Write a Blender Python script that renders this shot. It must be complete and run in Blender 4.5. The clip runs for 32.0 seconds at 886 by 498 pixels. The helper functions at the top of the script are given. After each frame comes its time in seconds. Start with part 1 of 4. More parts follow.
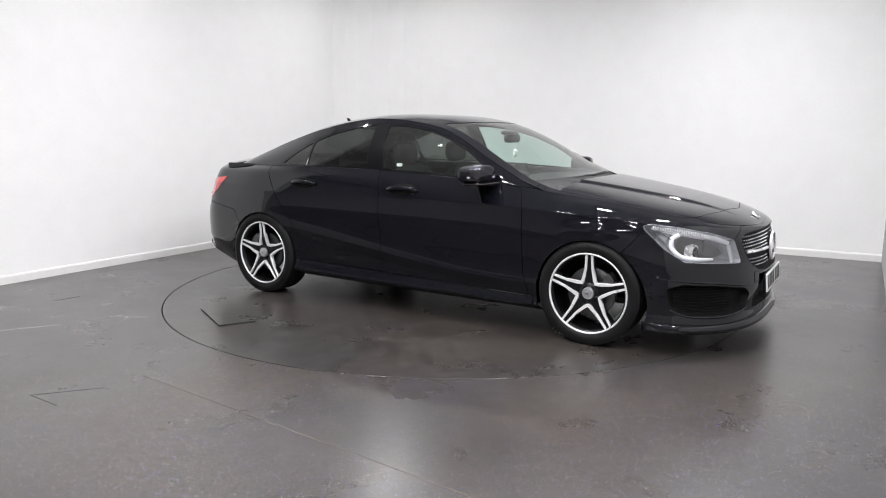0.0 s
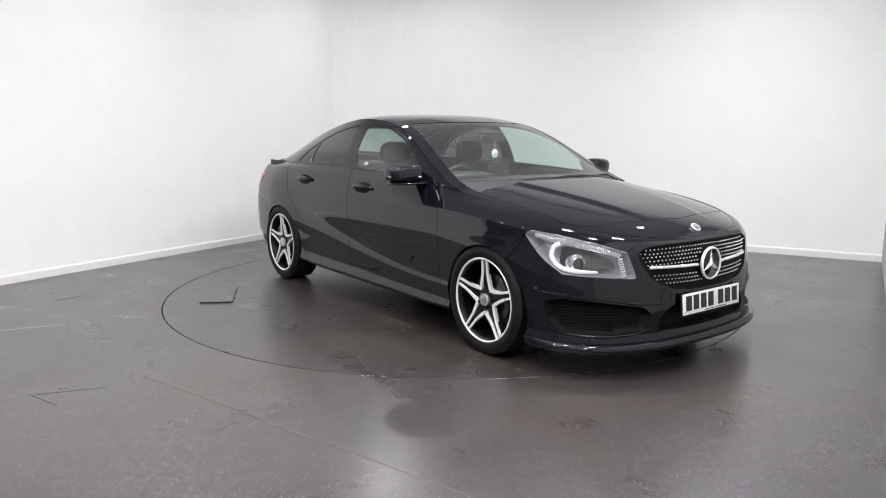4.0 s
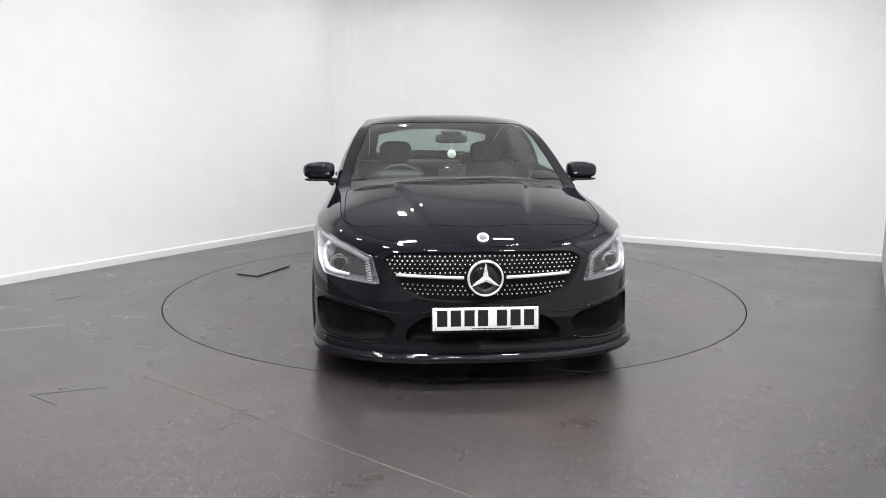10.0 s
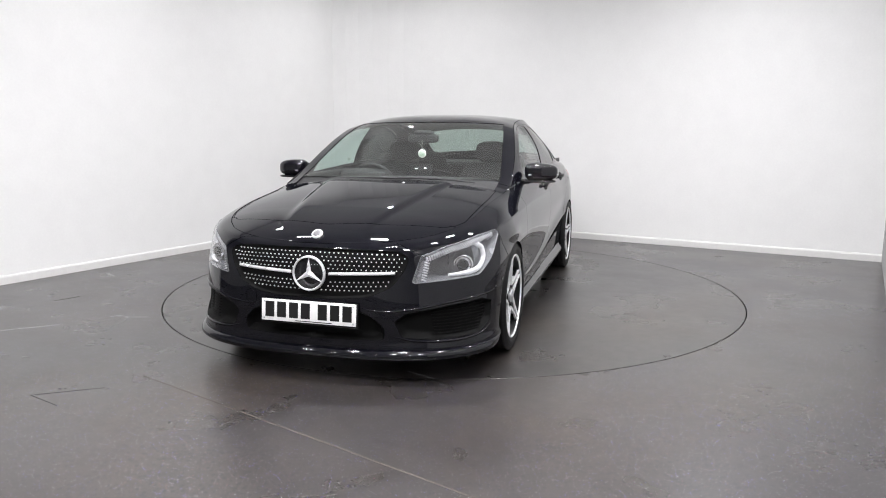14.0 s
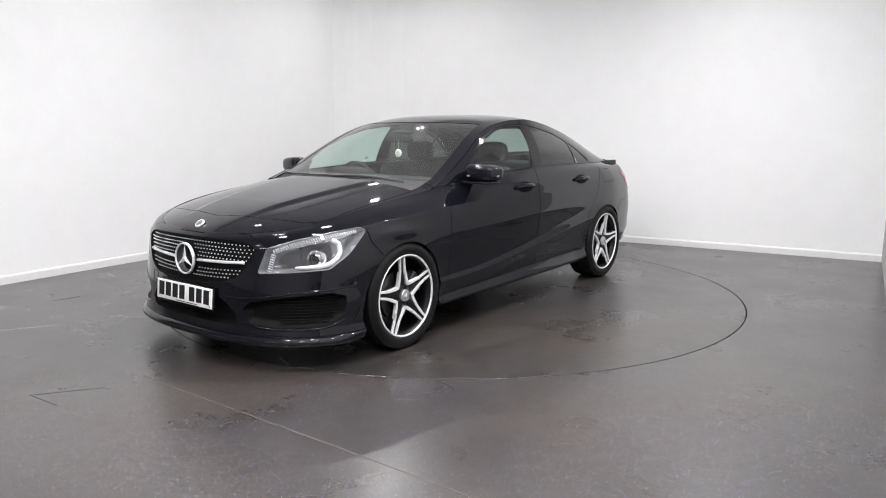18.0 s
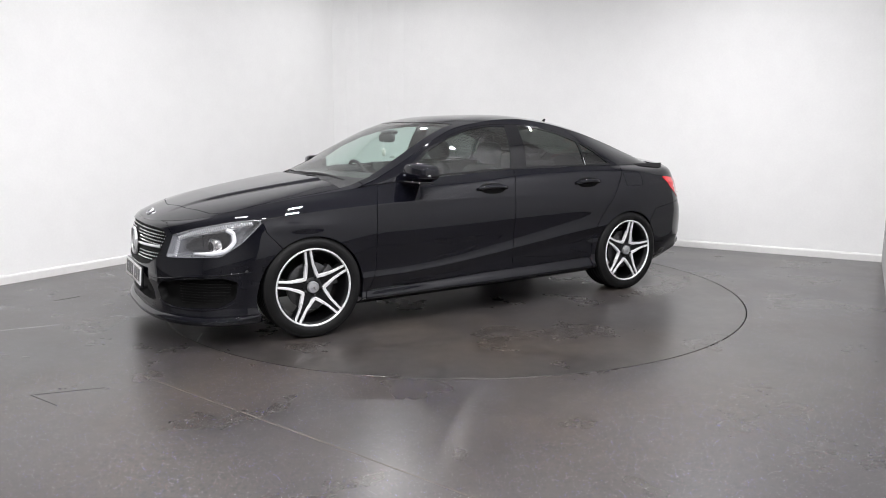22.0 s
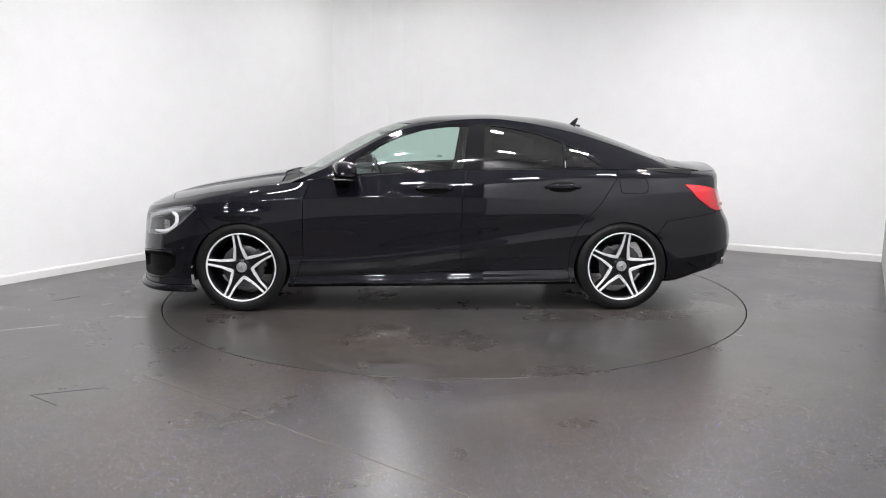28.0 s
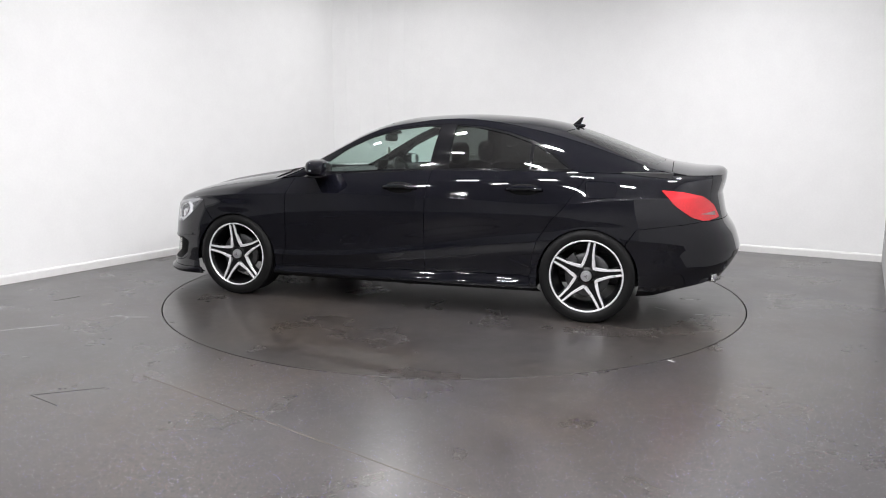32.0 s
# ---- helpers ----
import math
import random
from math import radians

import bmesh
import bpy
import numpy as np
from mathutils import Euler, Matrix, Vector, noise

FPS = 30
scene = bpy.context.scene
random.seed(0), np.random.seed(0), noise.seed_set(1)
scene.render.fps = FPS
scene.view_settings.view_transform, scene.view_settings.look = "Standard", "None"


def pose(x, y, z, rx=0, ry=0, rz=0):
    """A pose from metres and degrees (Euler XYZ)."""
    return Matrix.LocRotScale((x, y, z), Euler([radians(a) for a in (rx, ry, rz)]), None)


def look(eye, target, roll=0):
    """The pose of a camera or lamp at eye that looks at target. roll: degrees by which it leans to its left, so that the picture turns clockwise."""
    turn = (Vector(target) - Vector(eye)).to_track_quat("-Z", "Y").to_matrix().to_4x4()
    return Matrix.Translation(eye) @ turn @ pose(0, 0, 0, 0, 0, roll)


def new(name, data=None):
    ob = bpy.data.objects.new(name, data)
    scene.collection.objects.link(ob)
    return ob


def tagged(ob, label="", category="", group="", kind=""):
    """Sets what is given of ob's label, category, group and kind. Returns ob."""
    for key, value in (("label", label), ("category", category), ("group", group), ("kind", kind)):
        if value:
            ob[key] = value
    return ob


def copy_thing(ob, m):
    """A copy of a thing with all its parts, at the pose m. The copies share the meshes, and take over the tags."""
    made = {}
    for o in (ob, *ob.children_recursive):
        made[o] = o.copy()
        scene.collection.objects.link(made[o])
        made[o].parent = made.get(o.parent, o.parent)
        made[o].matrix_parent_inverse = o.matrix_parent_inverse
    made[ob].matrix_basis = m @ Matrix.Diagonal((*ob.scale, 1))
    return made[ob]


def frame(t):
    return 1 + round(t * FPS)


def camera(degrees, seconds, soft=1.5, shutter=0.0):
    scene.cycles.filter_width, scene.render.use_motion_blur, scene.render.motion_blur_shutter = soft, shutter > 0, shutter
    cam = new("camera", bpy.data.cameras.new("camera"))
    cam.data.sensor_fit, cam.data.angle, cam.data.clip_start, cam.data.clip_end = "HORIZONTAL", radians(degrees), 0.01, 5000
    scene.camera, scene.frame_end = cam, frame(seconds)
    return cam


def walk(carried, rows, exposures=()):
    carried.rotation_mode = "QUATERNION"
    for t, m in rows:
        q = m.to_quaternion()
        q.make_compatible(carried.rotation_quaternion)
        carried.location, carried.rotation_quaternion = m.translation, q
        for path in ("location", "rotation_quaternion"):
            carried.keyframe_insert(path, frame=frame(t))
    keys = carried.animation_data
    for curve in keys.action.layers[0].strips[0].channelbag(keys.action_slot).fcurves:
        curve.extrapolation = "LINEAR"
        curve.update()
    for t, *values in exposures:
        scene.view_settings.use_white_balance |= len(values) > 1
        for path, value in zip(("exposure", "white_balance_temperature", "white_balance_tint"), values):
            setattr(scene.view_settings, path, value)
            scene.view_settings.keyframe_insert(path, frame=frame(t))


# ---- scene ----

# ---- camera: it stands still before the turntable ----
cam = camera(62.886, 32.0, soft=1.0)
EYE = (0.0, -5.840, 1.2796)
AIM = (-0.0137, -4.8534, 1.1167)
walk(cam, [(0.0, look(EYE, AIM, 0.13)), (32.0, look(EYE, AIM, 0.13))])

# ---- world: a closed room, hardly any light from outside ----
world = bpy.data.worlds.new("world")
world.use_nodes = True
scene.world = world
world.node_tree.nodes["Background"].inputs[0].default_value = (.05, .05, .055, 1)
world.node_tree.nodes["Background"].inputs[1].default_value = .3
scene.view_settings.exposure = 0.0
LAMP_WATTS = .90
CEILING = 3.35
# plan of the room: the two walls that meet behind the turntable, and the near ones
WALL_W, CORNER, WALL_E = Vector((-4.33, -1.03)), Vector((-1.239, 4.269)), Vector((4.221, 1.243))
ALONG, ACROSS = (WALL_E - CORNER).normalized(), Vector((-.485, -.8745))


# ---- materials ----
def shader(name, base=(.5, .5, .5), rough=.5, metal=0.0, coat=0.0, spec=.5):
    m = bpy.data.materials.new(name)
    m.use_nodes = True
    b = m.node_tree.nodes["Principled BSDF"]
    b.inputs["Base Color"].default_value = (*base, 1)
    b.inputs["Roughness"].default_value = rough
    b.inputs["Metallic"].default_value = metal
    b.inputs["Coat Weight"].default_value = coat
    b.inputs["Coat Roughness"].default_value = .03
    b.inputs["Specular IOR Level"].default_value = spec
    return m, m.node_tree.nodes, m.node_tree.links, b


def varied(name, base, rough=.5, metal=0.0, coat=0.0, amount=.12, size=40.0, bump=0.0, spec=.5, rough_var=.08):
    """A material whose tone and gloss vary at two scales."""
    m, n, l, b = shader(name, base, rough, metal, coat, spec)
    tc = n.new("ShaderNodeTexCoord")
    big, fine = n.new("ShaderNodeTexNoise"), n.new("ShaderNodeTexNoise")
    big.inputs["Scale"].default_value, fine.inputs["Scale"].default_value = size / 12, size
    big.inputs["Detail"].default_value = fine.inputs["Detail"].default_value = 4
    add = n.new("ShaderNodeMath")
    add.operation = "ADD"
    ramp = n.new("ShaderNodeMapRange")
    ramp.inputs["From Min"].default_value, ramp.inputs["From Max"].default_value = .7, 1.3
    ramp.inputs["To Min"].default_value, ramp.inputs["To Max"].default_value = 1 - amount, 1 + amount
    mul = n.new("ShaderNodeVectorMath")
    mul.operation = "SCALE"
    mul.inputs[0].default_value = base
    for t in (big, fine):
        l.new(tc.outputs["Object"], t.inputs["Vector"])
    l.new(big.outputs["Fac"], add.inputs[0])
    l.new(fine.outputs["Fac"], add.inputs[1])
    l.new(add.outputs[0], ramp.inputs["Value"])
    l.new(ramp.outputs[0], mul.inputs["Scale"])
    l.new(mul.outputs[0], b.inputs["Base Color"])
    r2 = n.new("ShaderNodeMapRange")
    r2.inputs["To Min"].default_value, r2.inputs["To Max"].default_value = max(rough - rough_var, .01), rough + rough_var
    l.new(big.outputs["Fac"], r2.inputs["Value"])
    l.new(r2.outputs[0], b.inputs["Roughness"])
    if bump:
        bp = n.new("ShaderNodeBump")
        bp.inputs["Strength"].default_value = bump
        bp.inputs["Distance"].default_value = .002
        l.new(fine.outputs["Fac"], bp.inputs["Height"])
        l.new(bp.outputs[0], b.inputs["Normal"])
    return m


def glass(name, tint, rough=0.0, haze=.004):
    """A thin pane: clear with a tint, glossier at a slant, with a pale haze mixed in."""
    m = bpy.data.materials.new(name)
    m.use_nodes = True
    n, l = m.node_tree.nodes, m.node_tree.links
    n.remove(n["Principled BSDF"])
    clear, gloss, mix, slant = (n.new("ShaderNodeBsdfTransparent"), n.new("ShaderNodeBsdfGlossy"),
                                n.new("ShaderNodeMixShader"), n.new("ShaderNodeLayerWeight"))
    clear.inputs[0].default_value = (*tint, 1)
    gloss.inputs["Roughness"].default_value = rough
    slant.inputs["Blend"].default_value = .5
    power, scale = n.new("ShaderNodeMath"), n.new("ShaderNodeMath")
    power.operation, scale.operation = "POWER", "MULTIPLY_ADD"
    power.inputs[1].default_value, scale.inputs[1].default_value, scale.inputs[2].default_value = 5.0, .90, .10
    l.new(slant.outputs["Facing"], power.inputs[0])
    l.new(power.outputs[0], scale.inputs[0])
    l.new(scale.outputs[0], mix.inputs[0])
    l.new(clear.outputs[0], mix.inputs[1])
    l.new(gloss.outputs[0], mix.inputs[2])
    # a little white diffuse imitates the reflected veil on the pane
    haze_bsdf, veil = n.new("ShaderNodeBsdfDiffuse"), n.new("ShaderNodeMixShader")
    haze_bsdf.inputs[0].default_value = (.8, .8, .78, 1)
    veil.inputs[0].default_value = haze
    l.new(mix.outputs[0], veil.inputs[1])
    l.new(haze_bsdf.outputs[0], veil.inputs[2])
    l.new(veil.outputs[0], n["Material Output"].inputs[0])
    return m


def glow(name, colour, strength):
    m, n, l, b = shader(name, (.8, .8, .8), .5)
    b.inputs["Emission Color"].default_value = (*colour, 1)
    b.inputs["Emission Strength"].default_value = strength
    return m


def floor_material(name, stain_seed, worn):
    """Speckled grey safety vinyl with brown stains and scuffs."""
    m, n, l, b = shader(name, (.13, .13, .13), .42, spec=.42)
    b.inputs["IOR"].default_value = 1.56
    tc = n.new("ShaderNodeTexCoord")
    shift = n.new("ShaderNodeVectorMath")
    shift.inputs[1].default_value = (stain_seed, stain_seed * .7, 0)
    l.new(tc.outputs["Object"], shift.inputs[0])

    def noise_node(scale, detail=5.0, rough=.6):
        t = n.new("ShaderNodeTexNoise")
        t.inputs["Scale"].default_value, t.inputs["Detail"].default_value, t.inputs["Roughness"].default_value = scale, detail, rough
        l.new(shift.outputs[0], t.inputs["Vector"])
        return t.outputs["Fac"]

    def ramp(src, a, b_, ca, cb):
        r = n.new("ShaderNodeValToRGB")
        r.color_ramp.elements[0].position, r.color_ramp.elements[1].position = a, b_
        r.color_ramp.elements[0].color, r.color_ramp.elements[1].color = (*ca, 1), (*cb, 1)
        l.new(src, r.inputs[0])
        return r.outputs[0]

    def mixed(fac, a, b_, mode="MIX"):
        x = n.new("ShaderNodeMix")
        x.data_type, x.blend_type = "RGBA", mode
        for sock, v in ((x.inputs[0], fac), (x.inputs[6], a), (x.inputs[7], b_)):
            if isinstance(v, (int, float)):
                sock.default_value = v
            elif isinstance(v, tuple):
                sock.default_value = (*v, 1)
            else:
                l.new(v, sock)
        return x.outputs[2]

    dull = .96 - .22 * worn
    base = ramp(noise_node(.55), .35, .68, (.034 * dull, .0315 * dull, .0310 * dull), (.045 * dull, .0415 * dull, .0408 * dull))
    stain = ramp(noise_node(.8, 6), .42, .84, (0, 0, 0), (.9, .9, .9))
    base = mixed(stain, base, (.064 * dull, .050 * dull, .037 * dull))
    blot = ramp(noise_node(2.2, 4, .58), .49 + .02 * worn, .80 - .20 * worn, (0, 0, 0), (.30 + .45 * worn, .30 + .45 * worn, .30 + .45 * worn))
    base = mixed(blot, base, (.020 - .012 * worn, .0175 - .011 * worn, .0165 - .011 * worn))
    mottle = ramp(noise_node(13, 5, .62), .34, .68, (.82 - .3 * worn, .81 - .3 * worn, .80 - .3 * worn), (1.18 + .2 * worn, 1.17 + .2 * worn, 1.16 + .2 * worn))
    base = mixed(1.0, base, mottle, "MULTIPLY")
    fine = ramp(noise_node(130, 3), .30, .72, (.72, .72, .72), (1.28, 1.28, 1.28))
    base = mixed(1.0, base, fine, "MULTIPLY")
    clean = ramp(noise_node(.7, 3), .36, .60, (.25, .25, .25), (1, 1, 1))
    for scale, size, colour, share in ((60, .5, (.020, .018, .020), .25), (110, .18, (.55, .55, .62), .22), (150, .34, (.004, .004, .005), .34), (100, .20, (.20, .17, .62), .34), (100, .22, (.20, .09, .08), .20), (70, .12, (.95, .95, 1.0), .16)):
        v = n.new("ShaderNodeTexVoronoi")
        v.inputs["Scale"].default_value = scale
        l.new(shift.outputs[0], v.inputs["Vector"])
        dot = n.new("ShaderNodeMath")
        dot.operation = "LESS_THAN"
        l.new(v.outputs["Distance"], dot.inputs[0])
        dot.inputs[1].default_value = size
        sep = n.new("ShaderNodeSeparateColor")
        l.new(v.outputs["Color"], sep.inputs[0])
        some = n.new("ShaderNodeMath")
        some.operation = "LESS_THAN"
        l.new(sep.outputs[0], some.inputs[0])
        some.inputs[1].default_value = share
        both = n.new("ShaderNodeMath")
        both.operation = "MULTIPLY"
        l.new(dot.outputs[0], both.inputs[0])
        l.new(some.outputs[0], both.inputs[1])
        seen = n.new("ShaderNodeMath")
        seen.operation = "MULTIPLY"
        seen.inputs[1].default_value = 1 - 1.7 * worn
        l.new(both.outputs[0], seen.inputs[0])
        kept = n.new("ShaderNodeMath")
        kept.operation = "MULTIPLY"
        l.new(seen.outputs[0], kept.inputs[0])
        l.new(clean, kept.inputs[1])
        base = mixed(kept.outputs[0], base, colour)
    l.new(base, b.inputs["Base Color"])
    # dirt takes the gloss away
    gloss = mixed(stain, (.95, .95, .95), (.80, .80, .80))
    gloss = mixed(blot, gloss, (.80, .80, .80))
    l.new(gloss, b.inputs["Specular IOR Level"])
    rr = ramp(noise_node(1.7, 6), .3, .7, (.25, .25, .25), (.34, .34, .34))
    l.new(rr, b.inputs["Roughness"])
    return m


M_FLOOR = floor_material("speckled_vinyl", 3.0, 0.0)
M_TABLE = floor_material("speckled_vinyl_worn", 11.0, .5)
M_WALL = varied("white_wall_paint", (.86, .86, .85), .6, amount=.02, size=60, bump=.08)
# two wall greys that stand in for dimmer light in the car's reflections
M_NEAR_DIMMED = varied("grey_near_wall_paint", (.45, .45, .455), .7, amount=.05, size=40, bump=.1)
M_BACK_DIMMED = varied("pale_grey_back_wall_paint", (.60, .60, .605), .7, amount=.05, size=40, bump=.1)
M_CEIL = varied("ceiling_paint", (.84, .84, .84), .8, amount=.04, size=30)
M_SKIRT = varied("white_gloss_woodwork", (.76, .755, .74), .4, amount=.03, size=30)
M_PIT = varied("pit_black", (.012, .012, .012), .8, amount=.2)
M_BATTEN = varied("batten_white_metal", (.75, .75, .75), .4)
M_TUBE = glow("panel_glow", (1, .98, .98), 45.0)


def paint_material():
    m, n, l, b = shader("black_car_paint", (.0045, .0045, .007), .5, 0, 1.0, 0.0)
    tc, t = n.new("ShaderNodeTexCoord"), n.new("ShaderNodeTexNoise")
    t.inputs["Scale"].default_value, t.inputs["Detail"].default_value = 900, 2
    l.new(tc.outputs["Object"], t.inputs["Vector"])
    r = n.new("ShaderNodeValToRGB")
    r.color_ramp.elements[0].position, r.color_ramp.elements[1].position = .45, .75
    r.color_ramp.elements[0].color, r.color_ramp.elements[1].color = (.0025, .0026, .0042, 1), (.0065, .0068, .0120, 1)
    l.new(t.outputs["Fac"], r.inputs[0])
    l.new(r.outputs[0], b.inputs["Base Color"])
    b.inputs["Coat IOR"].default_value = 1.53
    return m


M_PAINT = paint_material()
M_GLOSS = varied("gloss_black_plastic", (.005, .005, .006), .07, amount=.2, rough_var=.04)
M_TRIM = varied("black_textured_plastic", (.014, .014, .015), .55, amount=.2, size=400, bump=.3)
M_GRILLE = varied("grille_black", (.003, .003, .003), .6, amount=.3, size=80, spec=.12)
M_EMBLEM = varied("bright_satin_chrome", (.92, .92, .93), .28, .45, amount=.03, size=60)
M_REFLECTOR = varied("pale_lamp_housing", (.36, .37, .39), .26, .55, amount=.12, size=70)
M_BEZEL = varied("grey_lamp_bezel", (.13, .13, .137), .35, amount=.2, size=60)
M_GUIDE = varied("white_light_guide", (.78, .79, .81), .25, amount=.04, size=60)
M_RIB = varied("clear_ribbed_plastic", (.46, .47, .49), .2, amount=.1, size=90)
M_CLEAR = varied("clear_pale_lens", (.62, .50, .50), .1, amount=.1, size=60)
M_RIMBLACK = varied("rim_black", (.004, .004, .0045), .3, amount=.2, size=90, spec=.3)
M_RUBBER = varied("tyre_rubber", (.0065, .0065, .0067), .55, amount=.25, size=90, bump=.2, spec=.2)
M_ALLOY = varied("machined_alloy", (.86, .86, .87), .30, .35, amount=.05, size=200)
M_SILVER = varied("satin_silver", (.62, .63, .65), .3, .9, amount=.05, size=60)
M_CHROME = varied("chrome", (.88, .88, .89), .07, 1.0, amount=.02, size=50, rough_var=.02)
M_DISC = varied("brushed_steel_disc", (.10, .10, .102), .38, .8, amount=.2, size=120)
M_SCREEN = glass("windscreen_glass", (.80, .90, .86), haze=.018)
M_SIDEGLASS = glass("green_tinted_glass", (.74, .88, .83), haze=.008)
M_PRIVACY = glass("privacy_glass", (.13, .134, .13))
M_BACKLIGHT = glass("rear_window_glass", (.50, .58, .54))
M_LENS = glass("lamp_lens", (.96, .96, .97), haze=.02)
M_RED = varied("red_lamp_lens", (.56, .010, .018), .08, coat=1.0, amount=.15, size=90, rough_var=.03)
M_CABIN = varied("black_cabin_plastic", (.009, .009, .0095), .6, amount=.15, size=200, bump=.2)
M_SEAT = varied("dark_grey_upholstery", (.007, .0068, .007), .75, amount=.2, size=250, bump=.3)
M_LINING = varied("grey_headlining", (.07, .069, .067), .9, amount=.05, size=100)
M_PLATE = varied("white_number_plate", (.93, .93, .92), .3, amount=.03, size=40)
M_CHAR = varied("black_plate_print", (.01, .01, .01), .35, amount=.1)
M_TAG = varied("white_card", (.78, .80, .74), .7, amount=.03)
M_TAGPRINT = varied("green_card_print", (.35, .5, .35), .7, amount=.05)


# ---- mesh helpers ----
def mesh_of(name, verts, faces, material, smooth=True):
    me = bpy.data.meshes.new(name)
    me.from_pydata([tuple(map(float, v)) for v in verts], [], [tuple(map(int, f)) for f in faces])
    me.materials.append(material)
    if smooth:
        me.polygons.foreach_set("use_smooth", [True] * len(me.polygons))
    me.update()
    return me


def part(name, bm, material, parent, label="", smooth=True):
    """Links a bmesh as one mesh object under a thing or a part."""
    me = bpy.data.meshes.new(name)
    bm.to_mesh(me)
    bm.free()
    me.materials.append(material)
    if smooth:
        me.polygons.foreach_set("use_smooth", [True] * len(me.polygons))
    ob = new(name, me)
    ob.parent = parent
    if label:
        tagged(ob, label)
    return ob


def part_np(name, verts, faces, material, parent, label="", smooth=True, thick=0.0):
    ob = new(name, mesh_of(name, verts, faces, material, smooth))
    ob.parent = parent
    if label:
        tagged(ob, label)
    if thick:
        s = ob.modifiers.new("thickness", "SOLIDIFY")
        s.thickness, s.offset = thick, -1
        e = ob.modifiers.new("crisp_edges", "EDGE_SPLIT")
        e.split_angle = radians(50)
    return ob


def box(bm, size, at=(0, 0, 0), bevel=0.0, turn=None, segments=2):
    """A bevelled box added to bm."""
    r = bmesh.ops.create_cube(bm, size=1)
    vs = r["verts"]
    m = Matrix.Translation(at) @ (turn or Matrix()) @ Matrix.Diagonal((*size, 1))
    bmesh.ops.transform(bm, matrix=m, verts=vs)
    if bevel:
        es = list({e for v in vs for e in v.link_edges})
        bmesh.ops.bevel(bm, geom=es, offset=bevel, segments=segments, profile=.6, affect="EDGES")
    return bm


def lathe(bm, profile, steps=48, axis="Y", close=False):
    """Turns (radius, height) pairs about an axis."""
    rings = []
    for k in range(steps):
        a = 2 * math.pi * k / steps
        c, s = math.cos(a), math.sin(a)
        rings.append([bm.verts.new((r * c, h, r * s) if axis == "Y" else (r * c, r * s, h) if axis == "Z" else (h, r * c, r * s)) for r, h in profile])
    n = len(profile)
    for k in range(steps):
        p, q = rings[k], rings[(k + 1) % steps]
        for i in range(n if close else n - 1):
            j = (i + 1) % n
            bm.faces.new((p[i], p[j], q[j], q[i]))
    bmesh.ops.remove_doubles(bm, verts=bm.verts, dist=1e-6)
    bmesh.ops.recalc_face_normals(bm, faces=bm.faces)
    return bm


def tube(bm, points, radius, sides=10, closed=False, flat=1.0):
    """A round bar along points."""
    pts = [Vector(p) for p in points]
    rings = []
    for i, p in enumerate(pts):
        a, b = (pts[i - 1], pts[(i + 1) % len(pts)]) if closed else (pts[max(i - 1, 0)], pts[min(i + 1, len(pts) - 1)])
        d = (b - a).normalized()
        u = d.cross(Vector((0, 0, 1)) if abs(d.z) < .9 else Vector((1, 0, 0))).normalized()
        v = d.cross(u)
        r = radius[i] if isinstance(radius, (list, tuple)) else radius
        rings.append([bm.verts.new(p + (u * math.cos(t) + v * math.sin(t) * flat) * r) for t in (2 * math.pi * k / sides for k in range(sides))])
    for i in range(len(rings) if closed else len(rings) - 1):
        p, q = rings[i], rings[(i + 1) % len(rings)]
        for k in range(sides):
            bm.faces.new((p[k], p[(k + 1) % sides], q[(k + 1) % sides], q[k]))
    if not closed:
        bm.faces.new(rings[0][::-1])
        bm.faces.new(rings[-1])
    bmesh.ops.recalc_face_normals(bm, faces=bm.faces)
    return bm


def prism(bm, outline, low, high, axis="Z", bevel=0.0):
    """An outline extruded along an axis; outline pairs are the two other axes in order."""
    put = {"Z": lambda a, b, h: (a, b, h), "Y": lambda a, b, h: (a, h, b), "X": lambda a, b, h: (h, a, b)}[axis]
    lo, hi = [bm.verts.new(put(a, b, low)) for a, b in outline], [bm.verts.new(put(a, b, high)) for a, b in outline]
    n = len(outline)
    fs = [bm.faces.new(lo[::-1]), bm.faces.new(hi)] + [bm.faces.new((lo[i], lo[(i + 1) % n], hi[(i + 1) % n], hi[i])) for i in range(n)]
    bmesh.ops.recalc_face_normals(bm, faces=fs)
    if bevel:
        es = list({e for f in fs for e in f.edges})
        bmesh.ops.bevel(bm, geom=es, offset=bevel, segments=2, profile=.6, affect="EDGES")
    return bm


# ---- the room ----
def wall_piece(name, a, b, inward, material, thick=.15, height=CEILING):
    """A wall from a to b with its thickness away from the room."""
    bm = bmesh.new()
    o = -inward.normalized() * thick
    prism(bm, [tuple(a), tuple(b), tuple(b + o), tuple(a + o)], 0, height)
    me = bpy.data.meshes.new(name)
    bm.to_mesh(me)
    bm.free()
    me.materials.append(material)
    return new(name, me)


def skirting(name, a, b, inward):
    d, n = (b - a).normalized(), inward.normalized()
    bm = bmesh.new()
    prof = [(0, 0), (.016, 0), (.016, .058), (.012, .069), (.005, .075), (0, .075)]
    lo, hi = ([bm.verts.new((*(p + n * w), h)) for w, h in prof] for p in (a, b))
    k = len(prof)
    bm.faces.new(lo)
    bm.faces.new(hi[::-1])
    for i in range(k):
        bm.faces.new((lo[i], lo[(i + 1) % k], hi[(i + 1) % k], hi[i]))
    bmesh.ops.recalc_face_normals(bm, faces=bm.faces)
    me = bpy.data.meshes.new(name)
    bm.to_mesh(me)
    bm.free()
    me.materials.append(M_SKIRT)
    return tagged(new(name, me), "white painted skirting board along the wall", "skirting", kind="structure")


TABLE_R = 2.233


